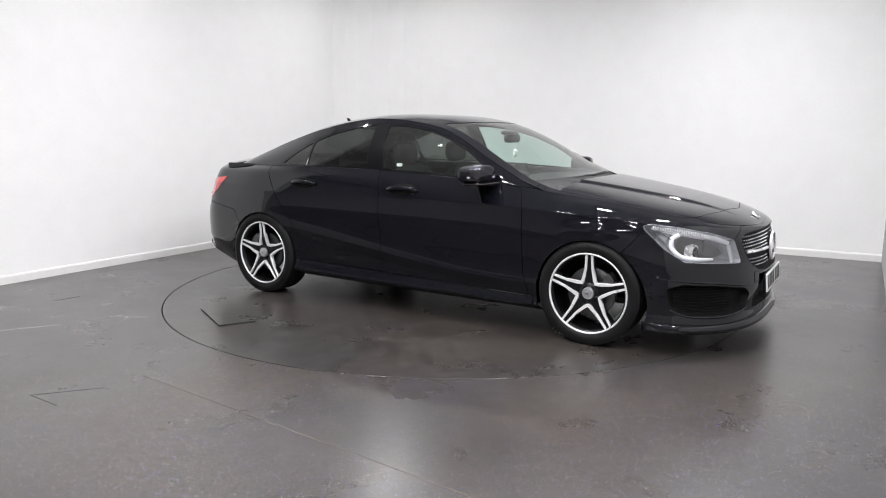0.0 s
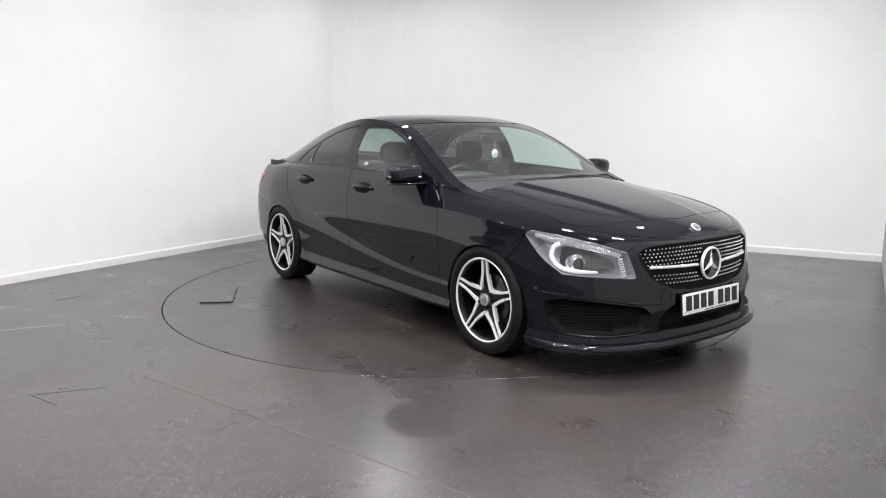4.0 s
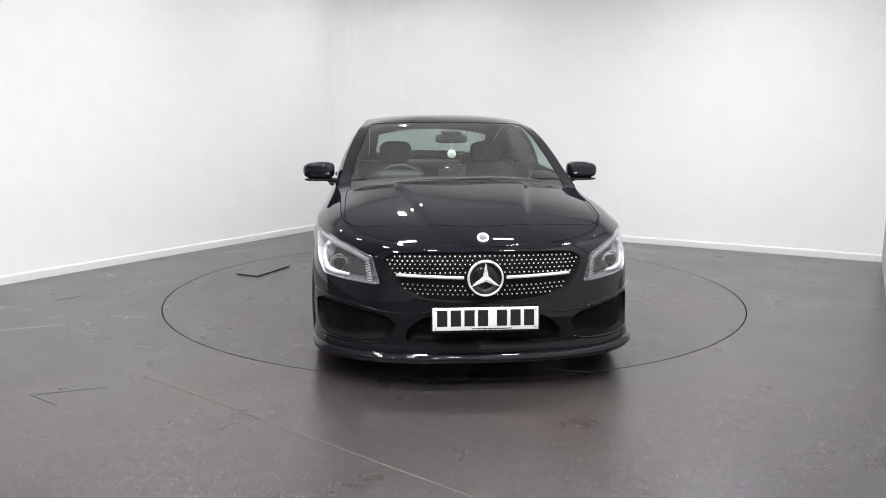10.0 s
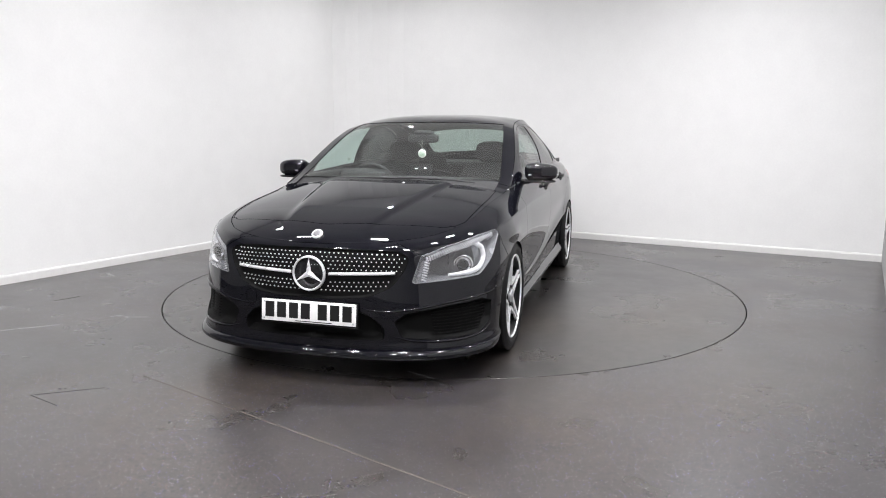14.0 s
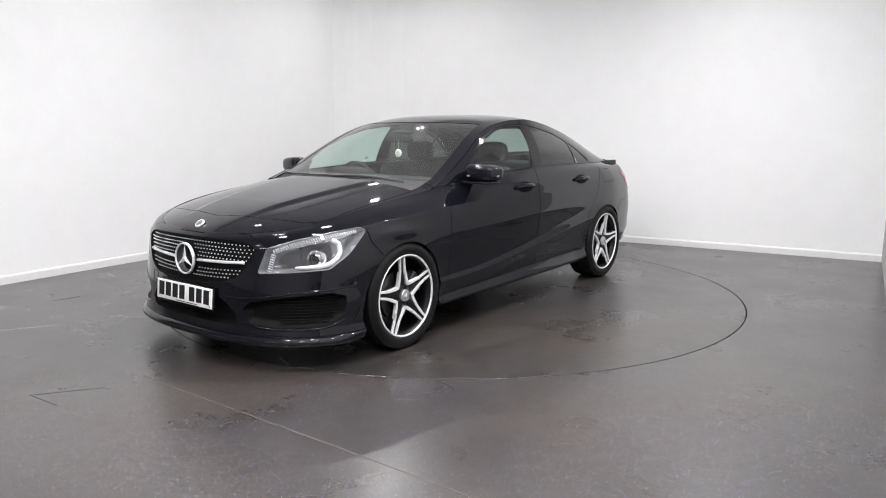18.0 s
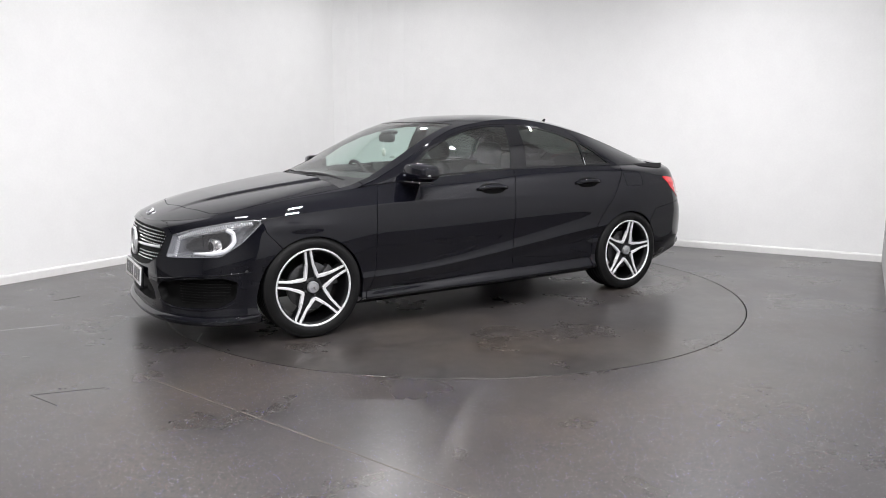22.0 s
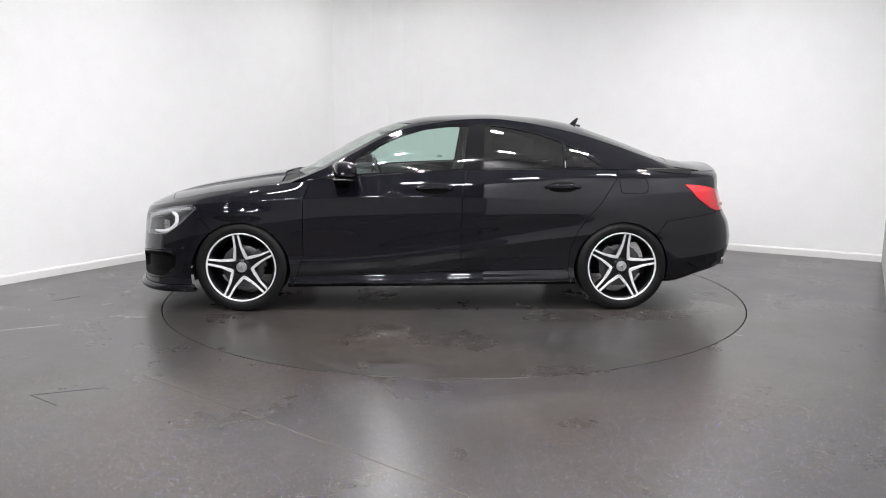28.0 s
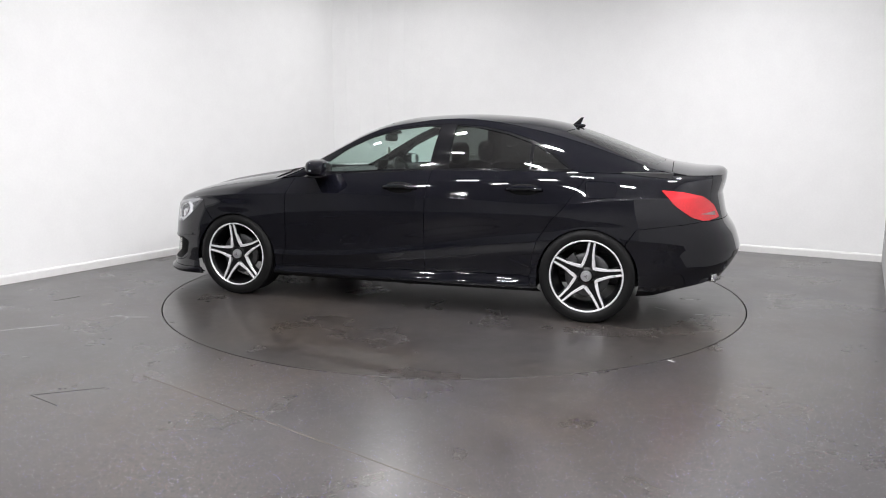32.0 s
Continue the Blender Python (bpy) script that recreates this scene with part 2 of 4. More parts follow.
def room():
    # floor with a round opening for the turntable
    bm = bmesh.new()
    inner = [bm.verts.new((math.cos(a) * (TABLE_R + .009), math.sin(a) * (TABLE_R + .009), 0)) for a in (2 * math.pi * k / 192 for k in range(192))]
    outer = []
    for k in range(192):
        a = 2 * math.pi * k / 192
        c, s = math.cos(a), math.sin(a)
        r = 11 / max(abs(c), abs(s))
        outer.append(bm.verts.new((c * r, s * r, 0)))
    low = [bm.verts.new((v.co.x, v.co.y, -.12)) for v in inner]
    for k in range(192):
        j = (k + 1) % 192
        bm.faces.new((inner[k], outer[k], outer[j], inner[j]))
        bm.faces.new((inner[k], inner[j], low[j], low[k]))
    me = bpy.data.meshes.new("floor")
    bm.to_mesh(me)
    bm.free()
    me.materials.append(M_FLOOR)
    tagged(new("floor", me), "grey speckled vinyl floor with stains and scuffs", "floor", kind="structure")
    bm = lathe(bmesh.new(), [(0, -.13), (2.6, -.13), (2.6, -.2), (0, -.2)], 96, "Z")
    me = bpy.data.meshes.new("turntable_pit")
    bm.to_mesh(me)
    bm.free()
    me.materials.append(M_PIT)
    tagged(new("turntable_pit", me), "black pit under the turntable edge", "pit", kind="structure")
    n_w = Vector((.8636, -.5042))
    n_e = Vector((-ALONG.y, ALONG.x)) * -1
    a0 = CORNER + (WALL_W - CORNER).normalized() * .63
    b0 = CORNER + ALONG * 1.5
    jamb = WALL_E + ACROSS * 7.15
    far = jamb + ALONG * 3.0
    west = WALL_W - n_w * 3.2
    back_e, back_w = Vector((6.6, -9.4)), Vector((-7.1, -9.4))
    # walls past wall_return are unseen, placed for what the car paint reflects
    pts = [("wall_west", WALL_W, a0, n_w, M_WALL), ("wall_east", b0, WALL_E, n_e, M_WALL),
           ("wall_return", WALL_E, jamb, -ALONG, M_NEAR_DIMMED), ("wall_recess", jamb, far, n_e, M_NEAR_DIMMED),
           ("wall_side", far, back_e, Vector((-1, 0)), M_NEAR_DIMMED), ("wall_back", back_e, back_w, Vector((0, 1)), M_BACK_DIMMED),
           ("wall_far_west", back_w, west, Vector((1, 0)), M_NEAR_DIMMED), ("wall_recess_west", west, WALL_W, Vector((-.5042, -.8636)), M_NEAR_DIMMED)]
    # the corner is closed by a shallow curve that runs into the east wall
    ctrl = CORNER + ALONG * .3
    bow = [a0 * (1 - t) ** 2 + ctrl * 2 * t * (1 - t) + b0 * t * t for t in (k / 8 for k in range(9))]
    for p, q in zip(bow, bow[1:]):
        n = Vector((q - p).yx) * Vector((1, -1))
        pts.append(("wall_corner", p, q, n, M_WALL))
        skirting("baseboard", p, q, n)
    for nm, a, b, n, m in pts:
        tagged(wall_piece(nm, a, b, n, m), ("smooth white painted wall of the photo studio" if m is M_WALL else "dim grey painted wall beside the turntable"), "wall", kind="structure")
    for a, b, n in ((WALL_W, a0, n_w), (b0, WALL_E, n_e)):
        skirting("baseboard", a, b, n)
    bm = bmesh.new()
    prism(bm, [(-11, -11), (11, -11), (11, 11), (-11, 11)], CEILING, CEILING + .12)
    me = bpy.data.meshes.new("ceiling")
    bm.to_mesh(me)
    bm.free()
    me.materials.append(M_CEIL)
    tagged(new("ceiling", me), "plain pale painted ceiling with small oblong lamps", "ceiling", kind="structure")


def light_panel():
    root = new("ceiling_light")
    bm = bmesh.new()
    for w, d, x, y in ((.33, .015, 0, .0575), (.33, .015, 0, -.0575), (.015, .100, .1575, 0), (.015, .100, -.1575, 0)):
        box(bm, (w, d, .03), (x, y, 0), .002, segments=1)
    part("frame", bm, M_BATTEN, root, "white metal frame", smooth=False)
    part("diffuser", box(bmesh.new(), (.30, .100, .012), (0, 0, .006), .002, segments=1), M_TUBE, root, "glowing white diffuser", smooth=False)
    return tagged(root, "small oblong white lamp set in the ceiling", "ceiling lamp", "ceiling light panels")


# lamp places on the ceiling
LAMP_ROWS = [(-1.9, -1.1, 8), (-.7, -1.1, 58), (.7, -1.1, 66), (1.9, -1.1, 60), (2.4, .6, 19), (-2.4, .4, 10), (-.75, 2.3, 27)]
# the last three are added fill, brightening the walls and the corner
SMALL_FILL_LAMPS = LAMP_ROWS[-3:]
LAMP_ROWS += [(x, -2.9, 42) for x in (-1.7, -.4, 1.0)] + [(x, -4.7, 40) for x in (-3.6, -2.2, -.8, .4)] + [(x, -7.0, 28) for x in (-4.4, -2.2, 0)]


def lamps():
    yaw = 0
    first = light_panel()
    for k, (i, j, watts) in enumerate(LAMP_ROWS):
        p = Vector((i, j))
        m = pose(p.x, p.y, CEILING - .016, 0, 0, yaw)
        ob = first if k == 0 else copy_thing(first, m)
        # added fill lamps are shrunk to keep their glints small
        small = .42 if (i, j, watts) in SMALL_FILL_LAMPS else 1.0
        ob.matrix_basis = m @ Matrix.Diagonal((small, small, 1, 1))
        lamp = bpy.data.lights.new("panel_light", "AREA")
        lamp.shape, lamp.size, lamp.size_y, lamp.energy, lamp.color = "RECTANGLE", .28 * small, .09 * small, watts * LAMP_WATTS, (.985, .975, 1)
        lo = new("panel_light", lamp)
        lo.matrix_world = pose(p.x, p.y, CEILING - .036, 0, 0, yaw)


room()
lamps()

# ---- car body surface: longitudinal feature lines, x forward, y left, z up ----
def smooth_curve(*pts):
    """A monotone smooth curve through (x, value) pairs."""
    pts = sorted(pts)
    xs, ys = np.array([a for a, _ in pts], float), np.array([b for _, b in pts], float)
    h, d = np.diff(xs), np.diff(ys) / np.diff(xs)
    m = np.zeros(len(xs))
    m[0], m[-1] = d[0], d[-1]
    for i in range(1, len(xs) - 1):
        if d[i - 1] * d[i] > 0:
            w1, w2 = 2 * h[i] + h[i - 1], h[i] + 2 * h[i - 1]
            m[i] = (w1 + w2) / (w1 / d[i - 1] + w2 / d[i])

    def at(x):
        x = np.clip(np.asarray(x, float), xs[0], xs[-1])
        i = np.clip(np.searchsorted(xs, x) - 1, 0, len(h) - 1)
        t = (x - xs[i]) / h[i]
        return ((2 * t**3 - 3 * t**2 + 1) * ys[i] + (t**3 - 2 * t**2 + t) * h[i] * m[i]
                + (3 * t**2 - 2 * t**3) * ys[i + 1] + (t**3 - t**2) * h[i] * m[i + 1])
    return at


NOSE_X, TAIL_X = 1.60, -1.85
TAIL_SQUARE = (3.6, 3.1, 2.7, 2.6, 2.6, 2.7, 2.7, 2.5, 2.4, 2.3)
# each line: height along x, half width along x, foremost x, rearmost x
LINES = [  # bottom edge, lower roll, sill top, under the crease, lower crease, band above it, flank, shoulder, upper shoulder, waist
    (smooth_curve((-2.35, .36), (-2.13, .305), (-1.93, .25), (-1.72, .19), (-1.0, .175), (0, .165), (1, .16), (1.6, .148), (2.3, .150)),
     smooth_curve((-2.35, .76), (-1.0, .80), (1.0, .80), (1.5, .83), (2.3, .85)), 2.195, -2.24),
    (smooth_curve((-2.35, .40), (-2.13, .350), (-1.93, .295), (-1.72, .237), (-1.0, .215), (0, .205), (1, .20), (1.6, .183), (2.3, .182)),
     smooth_curve((-2.35, .79), (-1.7, .84), (-1.0, .868), (1.0, .868), (1.7, .875), (2.3, .865)), 2.215, -2.29),
    (smooth_curve((-2.35, .45), (-2.1, .405), (-1.75, .335), (-1.0, .288), (0, .268), (1, .243), (1.6, .236), (2.3, .235)),
     smooth_curve((-2.35, .81), (-1.7, .865), (-1.05, .856), (-.8, .845), (.8, .845), (1.05, .856), (1.7, .868), (2.3, .85)), 2.212, -2.33),
    (smooth_curve((-2.35, .48), (-1.8, .51), (-1.35, .51), (-.97, .467), (.87, .285), (1.35, .285), (1.7, .30), (2.3, .31)),
     smooth_curve((-2.35, .815), (-1.8, .870), (-1.35, .884), (-.9, .855), (0, .848), (.8, .850), (1.35, .884), (1.7, .872), (2.3, .845)), 2.222, -2.34),
    (smooth_curve((-2.35, .52), (-1.8, .56), (-1.35, .57), (-.97, .527), (.87, .338), (1.35, .335), (1.7, .35), (2.3, .36)),
     smooth_curve((-2.35, .82), (-1.8, .875), (-1.35, .890), (-.9, .873), (0, .8645), (.8, .8665), (1.35, .888), (1.7, .875), (2.3, .84)), 2.230, -2.33),
    (smooth_curve((-2.35, .60), (-1.8, .63), (-1.35, .645), (-.97, .602), (.87, .400), (1.35, .42), (1.7, .43), (2.3, .43)),
     smooth_curve((-2.35, .82), (-1.8, .872), (-1.35, .887), (-.9, .866), (0, .856), (.8, .859), (1.35, .886), (1.7, .872), (2.3, .84)), 2.228, -2.30),
    (smooth_curve((-2.35, .70), (-1.35, .725), (-.97, .705), (0, .672), (.87, .640), (1.35, .62), (1.8, .555), (2.3, .50)),
     smooth_curve((-2.35, .82), (-1.8, .866), (-1.35, .884), (-.9, .877), (0, .8745), (.7, .8755), (1.35, .890), (1.75, .868), (2.3, .84)), 2.225, -2.24),
    (smooth_curve((-2.35, .86), (-1.6, .835), (-1.21, .800), (-.93, .785), (-.53, .801), (-.134, .809), (.22, .813), (.54, .813), (.85, .806), (1.616, .762), (1.95, .69), (2.3, .62)),
     smooth_curve((-2.35, .79), (-1.9, .835), (-1.3, .870), (-.8, .8700), (0, .8665), (.6, .8665), (1.35, .868), (1.7, .835), (2.3, .80)), 2.215, -2.205),
    (smooth_curve((-2.35, .93), (-1.8, .95), (-1.3, .945), (-.8, .93), (0, .905), (.85, .866), (1.35, .834), (1.8, .765), (2.3, .668)),
     smooth_curve((-2.35, .74), (-1.8, .775), (-1.3, .82), (-.8, .838), (0, .84), (.85, .825), (1.35, .808), (1.8, .775), (2.3, .75)), 2.195, -2.225),
    (smooth_curve((-2.35, .975), (-1.8, .988), (-1.5, .995), (-1.2, 1.0), (-.8, 1.003), (-.37, 1.0), (0, .985), (.58, .95), (.85, .925), (1.2, .882), (1.5, .845), (1.8, .79), (2.0, .745), (2.3, .695)),
     smooth_curve((-2.35, .66), (-1.8, .70), (-1.5, .735), (-1.2, .775), (-.8, .793), (0, .793), (.58, .797), (.85, .782), (1.2, .742), (1.5, .728), (1.8, .71), (2.3, .69)), 2.165, -2.23),
]
STEPS, CREASES = (5, 6, 5, 6, 8, 20, 18, 14, 14), (2, 3, 4, 7)
RAIL_Y = smooth_curve((1.0, float(LINES[-1][1](1.0))), (.85, .757), (.59, .728), (.33, .674), (.1, .625), (-.1, .602), (-.4, .600), (-.9, .588), (-1.3, .592), (-1.6, .604), (-1.95, .639))
RAIL_Z = smooth_curve((1.0, .9075), (.85, .965), (.59, 1.095), (.326, 1.232), (.18, 1.288), (-.02, 1.325), (-.25, 1.352), (-.4, 1.357), (-.63, 1.336), (-.95, 1.276), (-1.3, 1.178), (-1.6, 1.073), (-1.8, 1.005), (-1.95, .9845))
CENTRE_Z = smooth_curve((2.165, .705), (2.15, .722), (2.08, .762), (1.962, .802), (1.671, .864), (1.383, .913), (1.212, .940), (1.05, .966), (.813, 1.09), (.531, 1.241), (.253, 1.338), (-.022, 1.384),
                        (-.386, 1.398), (-.79, 1.376), (-1.063, 1.332), (-1.28, 1.266), (-1.5, 1.186), (-1.715, 1.102), (-1.85, 1.058), (-1.985, 1.035), (-2.12, 1.018), (-2.20, 1.008), (-2.23, .985))
HOOD_CREASE = smooth_curve((2.0, .24), (1.5, .33), (1.0, .42))


NOSE_SQUARE = (2.7, 2.7, 2.7, 2.6, 2.5, 2.45, 2.35, 2.35, 2.35, 2.35)


def tuck(x):
    """How far the flanks draw in towards the tail."""
    t = np.clip((-1.45 - x) / .7, 0, 1)
    return .04 * t * t * (3 - 2 * t)


def columns(line):
    """x and half width of one feature line, from the nose round the side to the tail."""
    z_at, y_at, front, rear = line
    k = LINES.index(line)
    nose_n, tail_n = NOSE_SQUARE[k], TAIL_SQUARE[k]
    a = np.linspace(0, math.pi / 2, 76)[:-1]
    x0, f0 = front - (front - NOSE_X) * (1 - np.cos(a) ** (2 / nose_n)), np.sin(a) ** (2 / nose_n)
    x1 = np.linspace(NOSE_X, TAIL_X, 290)
    b = np.linspace(math.pi / 2, 0, 61)[1:]
    x2, f2 = rear + (TAIL_X - rear) * (1 - np.cos(b) ** (2 / tail_n)), np.sin(b) ** (2 / tail_n)
    x = np.concatenate([x0, x1, x2])
    return x, (y_at(x) - tuck(x) * (k > 0)) * np.concatenate([f0, np.ones(290), f2]), z_at(x)


def hermite_rows(nodes, steps):
    """Rows through node curves (each n x 3), smooth within the group."""
    n, rows = len(nodes), []
    m = [nodes[1] - nodes[0]] + [(nodes[i + 1] - nodes[i - 1]) / 2 for i in range(1, n - 1)] + [nodes[-1] - nodes[-2]]
    for i in range(n - 1):
        for t in np.arange(steps[i]) / steps[i]:
            rows.append((2 * t**3 - 3 * t**2 + 1) * nodes[i] + (t**3 - 2 * t**2 + t) * m[i]
                        + (3 * t**2 - 2 * t**3) * nodes[i + 1] + (t**3 - t**2) * m[i + 1])
    return rows


def side_sheet():
    """Points (columns x rows x 3) of the left side, with the plan arc and the height as its map."""
    nodes = [np.stack(columns(l), 1) for l in LINES]
    cuts, rows = [0, *CREASES, len(nodes) - 1], []
    for a, b in zip(cuts, cuts[1:]):
        rows += hermite_rows(nodes[a:b + 1], STEPS[a:b])
    rows.append(nodes[-1])
    grid = np.stack(rows, 1)
    # the front wing swells a little over the wheel
    grid[..., 1] += .011 * np.exp(-((grid[..., 0] - 1.40) / .19) ** 2 - ((grid[..., 2] - .700) / .036) ** 2)
    ref = nodes[6]
    arc = np.concatenate([[0], np.cumsum(np.hypot(*np.diff(ref[:, :2], axis=0).T))])
    arc = np.interp(0, -ref[:, 0], arc) - arc
    return grid, np.stack([np.repeat(arc[:, None], grid.shape[1], 1), grid[:, :, 2]], 2)


def cabin_sheet():
    """The left side of the cabin between the waist and the roof rail."""
    x = np.linspace(1.0, -1.95, 250)
    e = np.stack([x, (LINES[-1][1](x) - tuck(x)) * np.sqrt(1 - (np.maximum(TAIL_X - x, 0) / .38) ** 2), LINES[-1][0](x)], 1)
    r = np.stack([x, RAIL_Y(x), RAIL_Z(x)], 1)
    v = np.linspace(0, 1, 34)
    grid = e[:, None] + (r - e)[:, None] * v[None, :, None]
    grid[:, :, 1] += (.10 * (r - e)[:, None, 2] * np.sin(math.pi * v)[None])
    return grid, grid[:, :, [0, 2]].copy()


def top_sheet():
    """Bonnet, windscreen, roof, rear window and boot, from rail to rail."""
    x, y, z = columns(LINES[-1])
    inside = (x < 1.0) & (x > -1.95)
    ye, ze = np.where(inside, RAIL_Y(x), y), np.where(inside, RAIL_Z(x), z)
    s = np.sin(np.linspace(-math.pi / 2, math.pi / 2, 101)) * .35 + np.linspace(-1, 1, 101) * .65
    yy = ye[:, None] * s[None]
    p = smooth_curve((2.2, 2.2), (1.7, 3.2), (1.2, 3.4), (.8, 1.9), (0, 2.8), (-1, 2.4), (-1.8, 2.4), (-2.3, 2.6))(x)
    zz = ze[:, None] + (CENTRE_Z(x) - ze)[:, None] * (1 - np.abs(s)[None] ** p[:, None])
    c = HOOD_CREASE(x)[:, None]
    lift = np.clip((c + .035 - np.abs(yy)) / .05, 0, 1)
    fade = np.clip((x - .98) / .12, 0, 1) * np.clip((2.06 - x) / .3, 0, 1)
    zz = zz + .014 * fade[:, None] * lift * lift * (3 - 2 * lift) - .004 * fade[:, None]
    lip = np.clip((-1.98 - x) / .2, 0, 1)
    zz = zz + (.012 * lip**2)[:, None] * (1 - np.abs(s)[None] ** 4)
    grid = np.stack([np.repeat(x[:, None], 101, 1), yy, zz], 2)
    return grid, grid[:, :, :2].copy()


# ---- cutting the sheets into panels ----
def inside_polygon(uv, poly):
    x, y = uv[..., 0], uv[..., 1]
    hit = np.zeros(x.shape, bool)
    for (x0, y0), (x1, y1) in zip(poly, poly[1:] + poly[:1]):
        if y0 != y1:
            hit ^= ((y0 > y) != (y1 > y)) & (x < (x1 - x0) * (y - y0) / (y1 - y0) + x0)
    return hit


def circle_outline(x, z, r, n=72):
    return [(x + r * math.cos(2 * math.pi * k / n), z + r * math.sin(2 * math.pi * k / n)) for k in range(n)]


def rounded(poly, r=.015, n=4):
    """The outline with its corners rounded."""
    out = []
    for i, p in enumerate(poly):
        p, a, b = Vector(p), Vector(poly[i - 1]), Vector(poly[(i + 1) % len(poly)])
        d0, d1 = min(r, (a - p).length * .45), min(r, (b - p).length * .45)
        s, e = p + (a - p).normalized() * d0, p + (b - p).normalized() * d1
        for k in range(n + 1):
            t = k / n
            q = s * (1 - t) ** 2 + p * 2 * t * (1 - t) + e * t * t
            out.append((q.x, q.y))
    return out


def cut_sheet(grid, uv, regions, default):
    """Names each face by the first region that holds it, and draws the vertices on the borders onto the outlines."""
    mid = (uv[:-1, :-1] + uv[1:, :-1] + uv[1:, 1:] + uv[:-1, 1:]) / 4
    names = [r[0] for r in regions]
    label = default(mid)
    for i in range(len(regions) - 1, -1, -1):
        label = np.where(inside_polygon(mid, regions[i][1]), names[i], label)
    nu, nv = uv.shape[:2]
    border = np.zeros((nu, nv), bool)
    side = label[1:, :] != label[:-1, :]
    border[1:-1, :-1] |= side
    border[1:-1, 1:] |= side
    side = label[:, 1:] != label[:, :-1]
    border[:-1, 1:-1] |= side
    border[1:, 1:-1] |= side
    segs = np.array([(*p, *q) for _, poly in regions for p, q in zip(poly, poly[1:] + poly[:1])])
    ii, jj = np.nonzero(border)
    p = uv[ii, jj]
    a, d = segs[:, :2], segs[:, 2:] - segs[:, :2]
    t = np.clip(((p[:, None] - a[None]) * d[None]).sum(2) / np.maximum((d**2).sum(1), 1e-12)[None], 0, 1)
    q = a[None] + t[..., None] * d[None]
    dist = np.hypot(*(q - p[:, None]).transpose(2, 0, 1))
    k = dist.argmin(1)
    move = q[np.arange(len(p)), k] - p
    move[dist.min(1) > .022] = 0
    gi, gj = np.gradient(grid, axis=0), np.gradient(grid, axis=1)
    ui, uj = np.gradient(uv, axis=0)[ii, jj], np.gradient(uv, axis=1)[ii, jj]
    det = ui[:, 0] * uj[:, 1] - ui[:, 1] * uj[:, 0]
    ok = np.abs(det) > 1e-9
    det = np.where(ok, det, 1)
    di = np.where(ok, (move[:, 0] * uj[:, 1] - move[:, 1] * uj[:, 0]) / det, 0).clip(-1, 1)
    dj = np.where(ok, (ui[:, 0] * move[:, 1] - ui[:, 1] * move[:, 0]) / det, 0).clip(-1, 1)
    grid = grid.copy()
    grid[ii, jj] += gi[ii, jj] * di[:, None] + gj[ii, jj] * dj[:, None]
    return grid, label


class Panels:
    """Faces of all sheets, gathered by panel name."""

    def __init__(self):
        self.quads = {}

    def add(self, grid, label, mirror=False, rename=lambda s: s, turn=False):
        g = grid * np.array([1, -1, 1]) if mirror else grid
        q = np.stack([g[:-1, :-1], g[1:, :-1], g[1:, 1:], g[:-1, 1:]], 2)
        if mirror != turn:
            q = q[:, :, ::-1]
        for name in np.unique(label):
            self.quads.setdefault(rename(str(name)), []).append(q[label == name])

    def shell(self, name, gap=.0024):
        """Welded vertices and faces of one panel, drawn in a little at its borders."""
        q = np.concatenate(self.quads[name])
        pts = q.reshape(-1, 3)
        keys, first, inverse = np.unique(np.round(pts, 5), axis=0, return_index=True, return_inverse=True)
        verts, faces = pts[first].copy(), inverse.reshape(-1, 4)
        count = {}
        for f in faces:
            for a, b in zip(f, (*f[1:], f[0])):
                if a != b:
                    e = (min(a, b), max(a, b))
                    count[e] = count.get(e, 0) + 1
        rim = np.unique([v for e, c in count.items() if c == 1 for v in e]).astype(int)
        if gap and len(rim):
            mids, total, num = verts[faces].mean(1), np.zeros_like(verts), np.zeros(len(verts))
            for k in range(4):
                np.add.at(total, faces[:, k], mids)
                np.add.at(num, faces[:, k], 1)
            d = total[rim] / num[rim, None] - verts[rim]
            verts[rim] += d / np.maximum(np.linalg.norm(d, axis=1), 1e-6)[:, None] * gap
        out = []
        for f in faces.tolist():
            g = [a for i, a in enumerate(f) if a != f[i - 1]]
            if len(set(g)) >= 3:
                out.append(g)
        return verts, out, rim


def shell_normals(verts, faces):
    n = np.zeros_like(verts)
    for f in faces:
        v = verts[f]
        c = np.cross(v[2] - v[0], v[3 % len(f)] - v[1]) if len(f) == 4 else np.cross(v[1] - v[0], v[2] - v[0])
        n[f] += c
    return n / np.maximum(np.linalg.norm(n, axis=1), 1e-12)[:, None]


def sunk(verts, faces, rim, depth, ramp):
    """The shell pressed inward, its rim left where it is."""
    n = shell_normals(verts, faces)
    r = verts[rim]
    d = np.array([np.linalg.norm(r - v, axis=1).min() for v in verts])
    s = np.clip(d / ramp, 0, 1)
    return verts - n * (depth * s * (2 - s))[:, None]


GRILLE = rounded([(2.86, .694), (2.44, .690), (2.32, .682), (2.275, .655), (2.315, .585), (2.388, .509), (2.505, .460), (2.66, .446), (2.86, .442)], .03)
HEADLAMP = rounded([(2.285, .527), (2.215, .660), (2.06, .700), (1.84, .738), (1.70, .753), (1.648, .738), (1.70, .69), (1.784, .616), (1.90, .546), (2.06, .538)], .012)
MID_INTAKE = rounded([(2.86, .405), (2.58, .392), (2.50, .36), (2.455, .30), (2.47, .243), (2.86, .232)], .02)
SIDE_INTAKE = rounded([(1.80, .395), (1.887, .420), (2.1, .408), (2.33, .378), (2.395, .335), (2.375, .258), (2.21, .240), (1.90, .248), (1.81, .30)], .015)
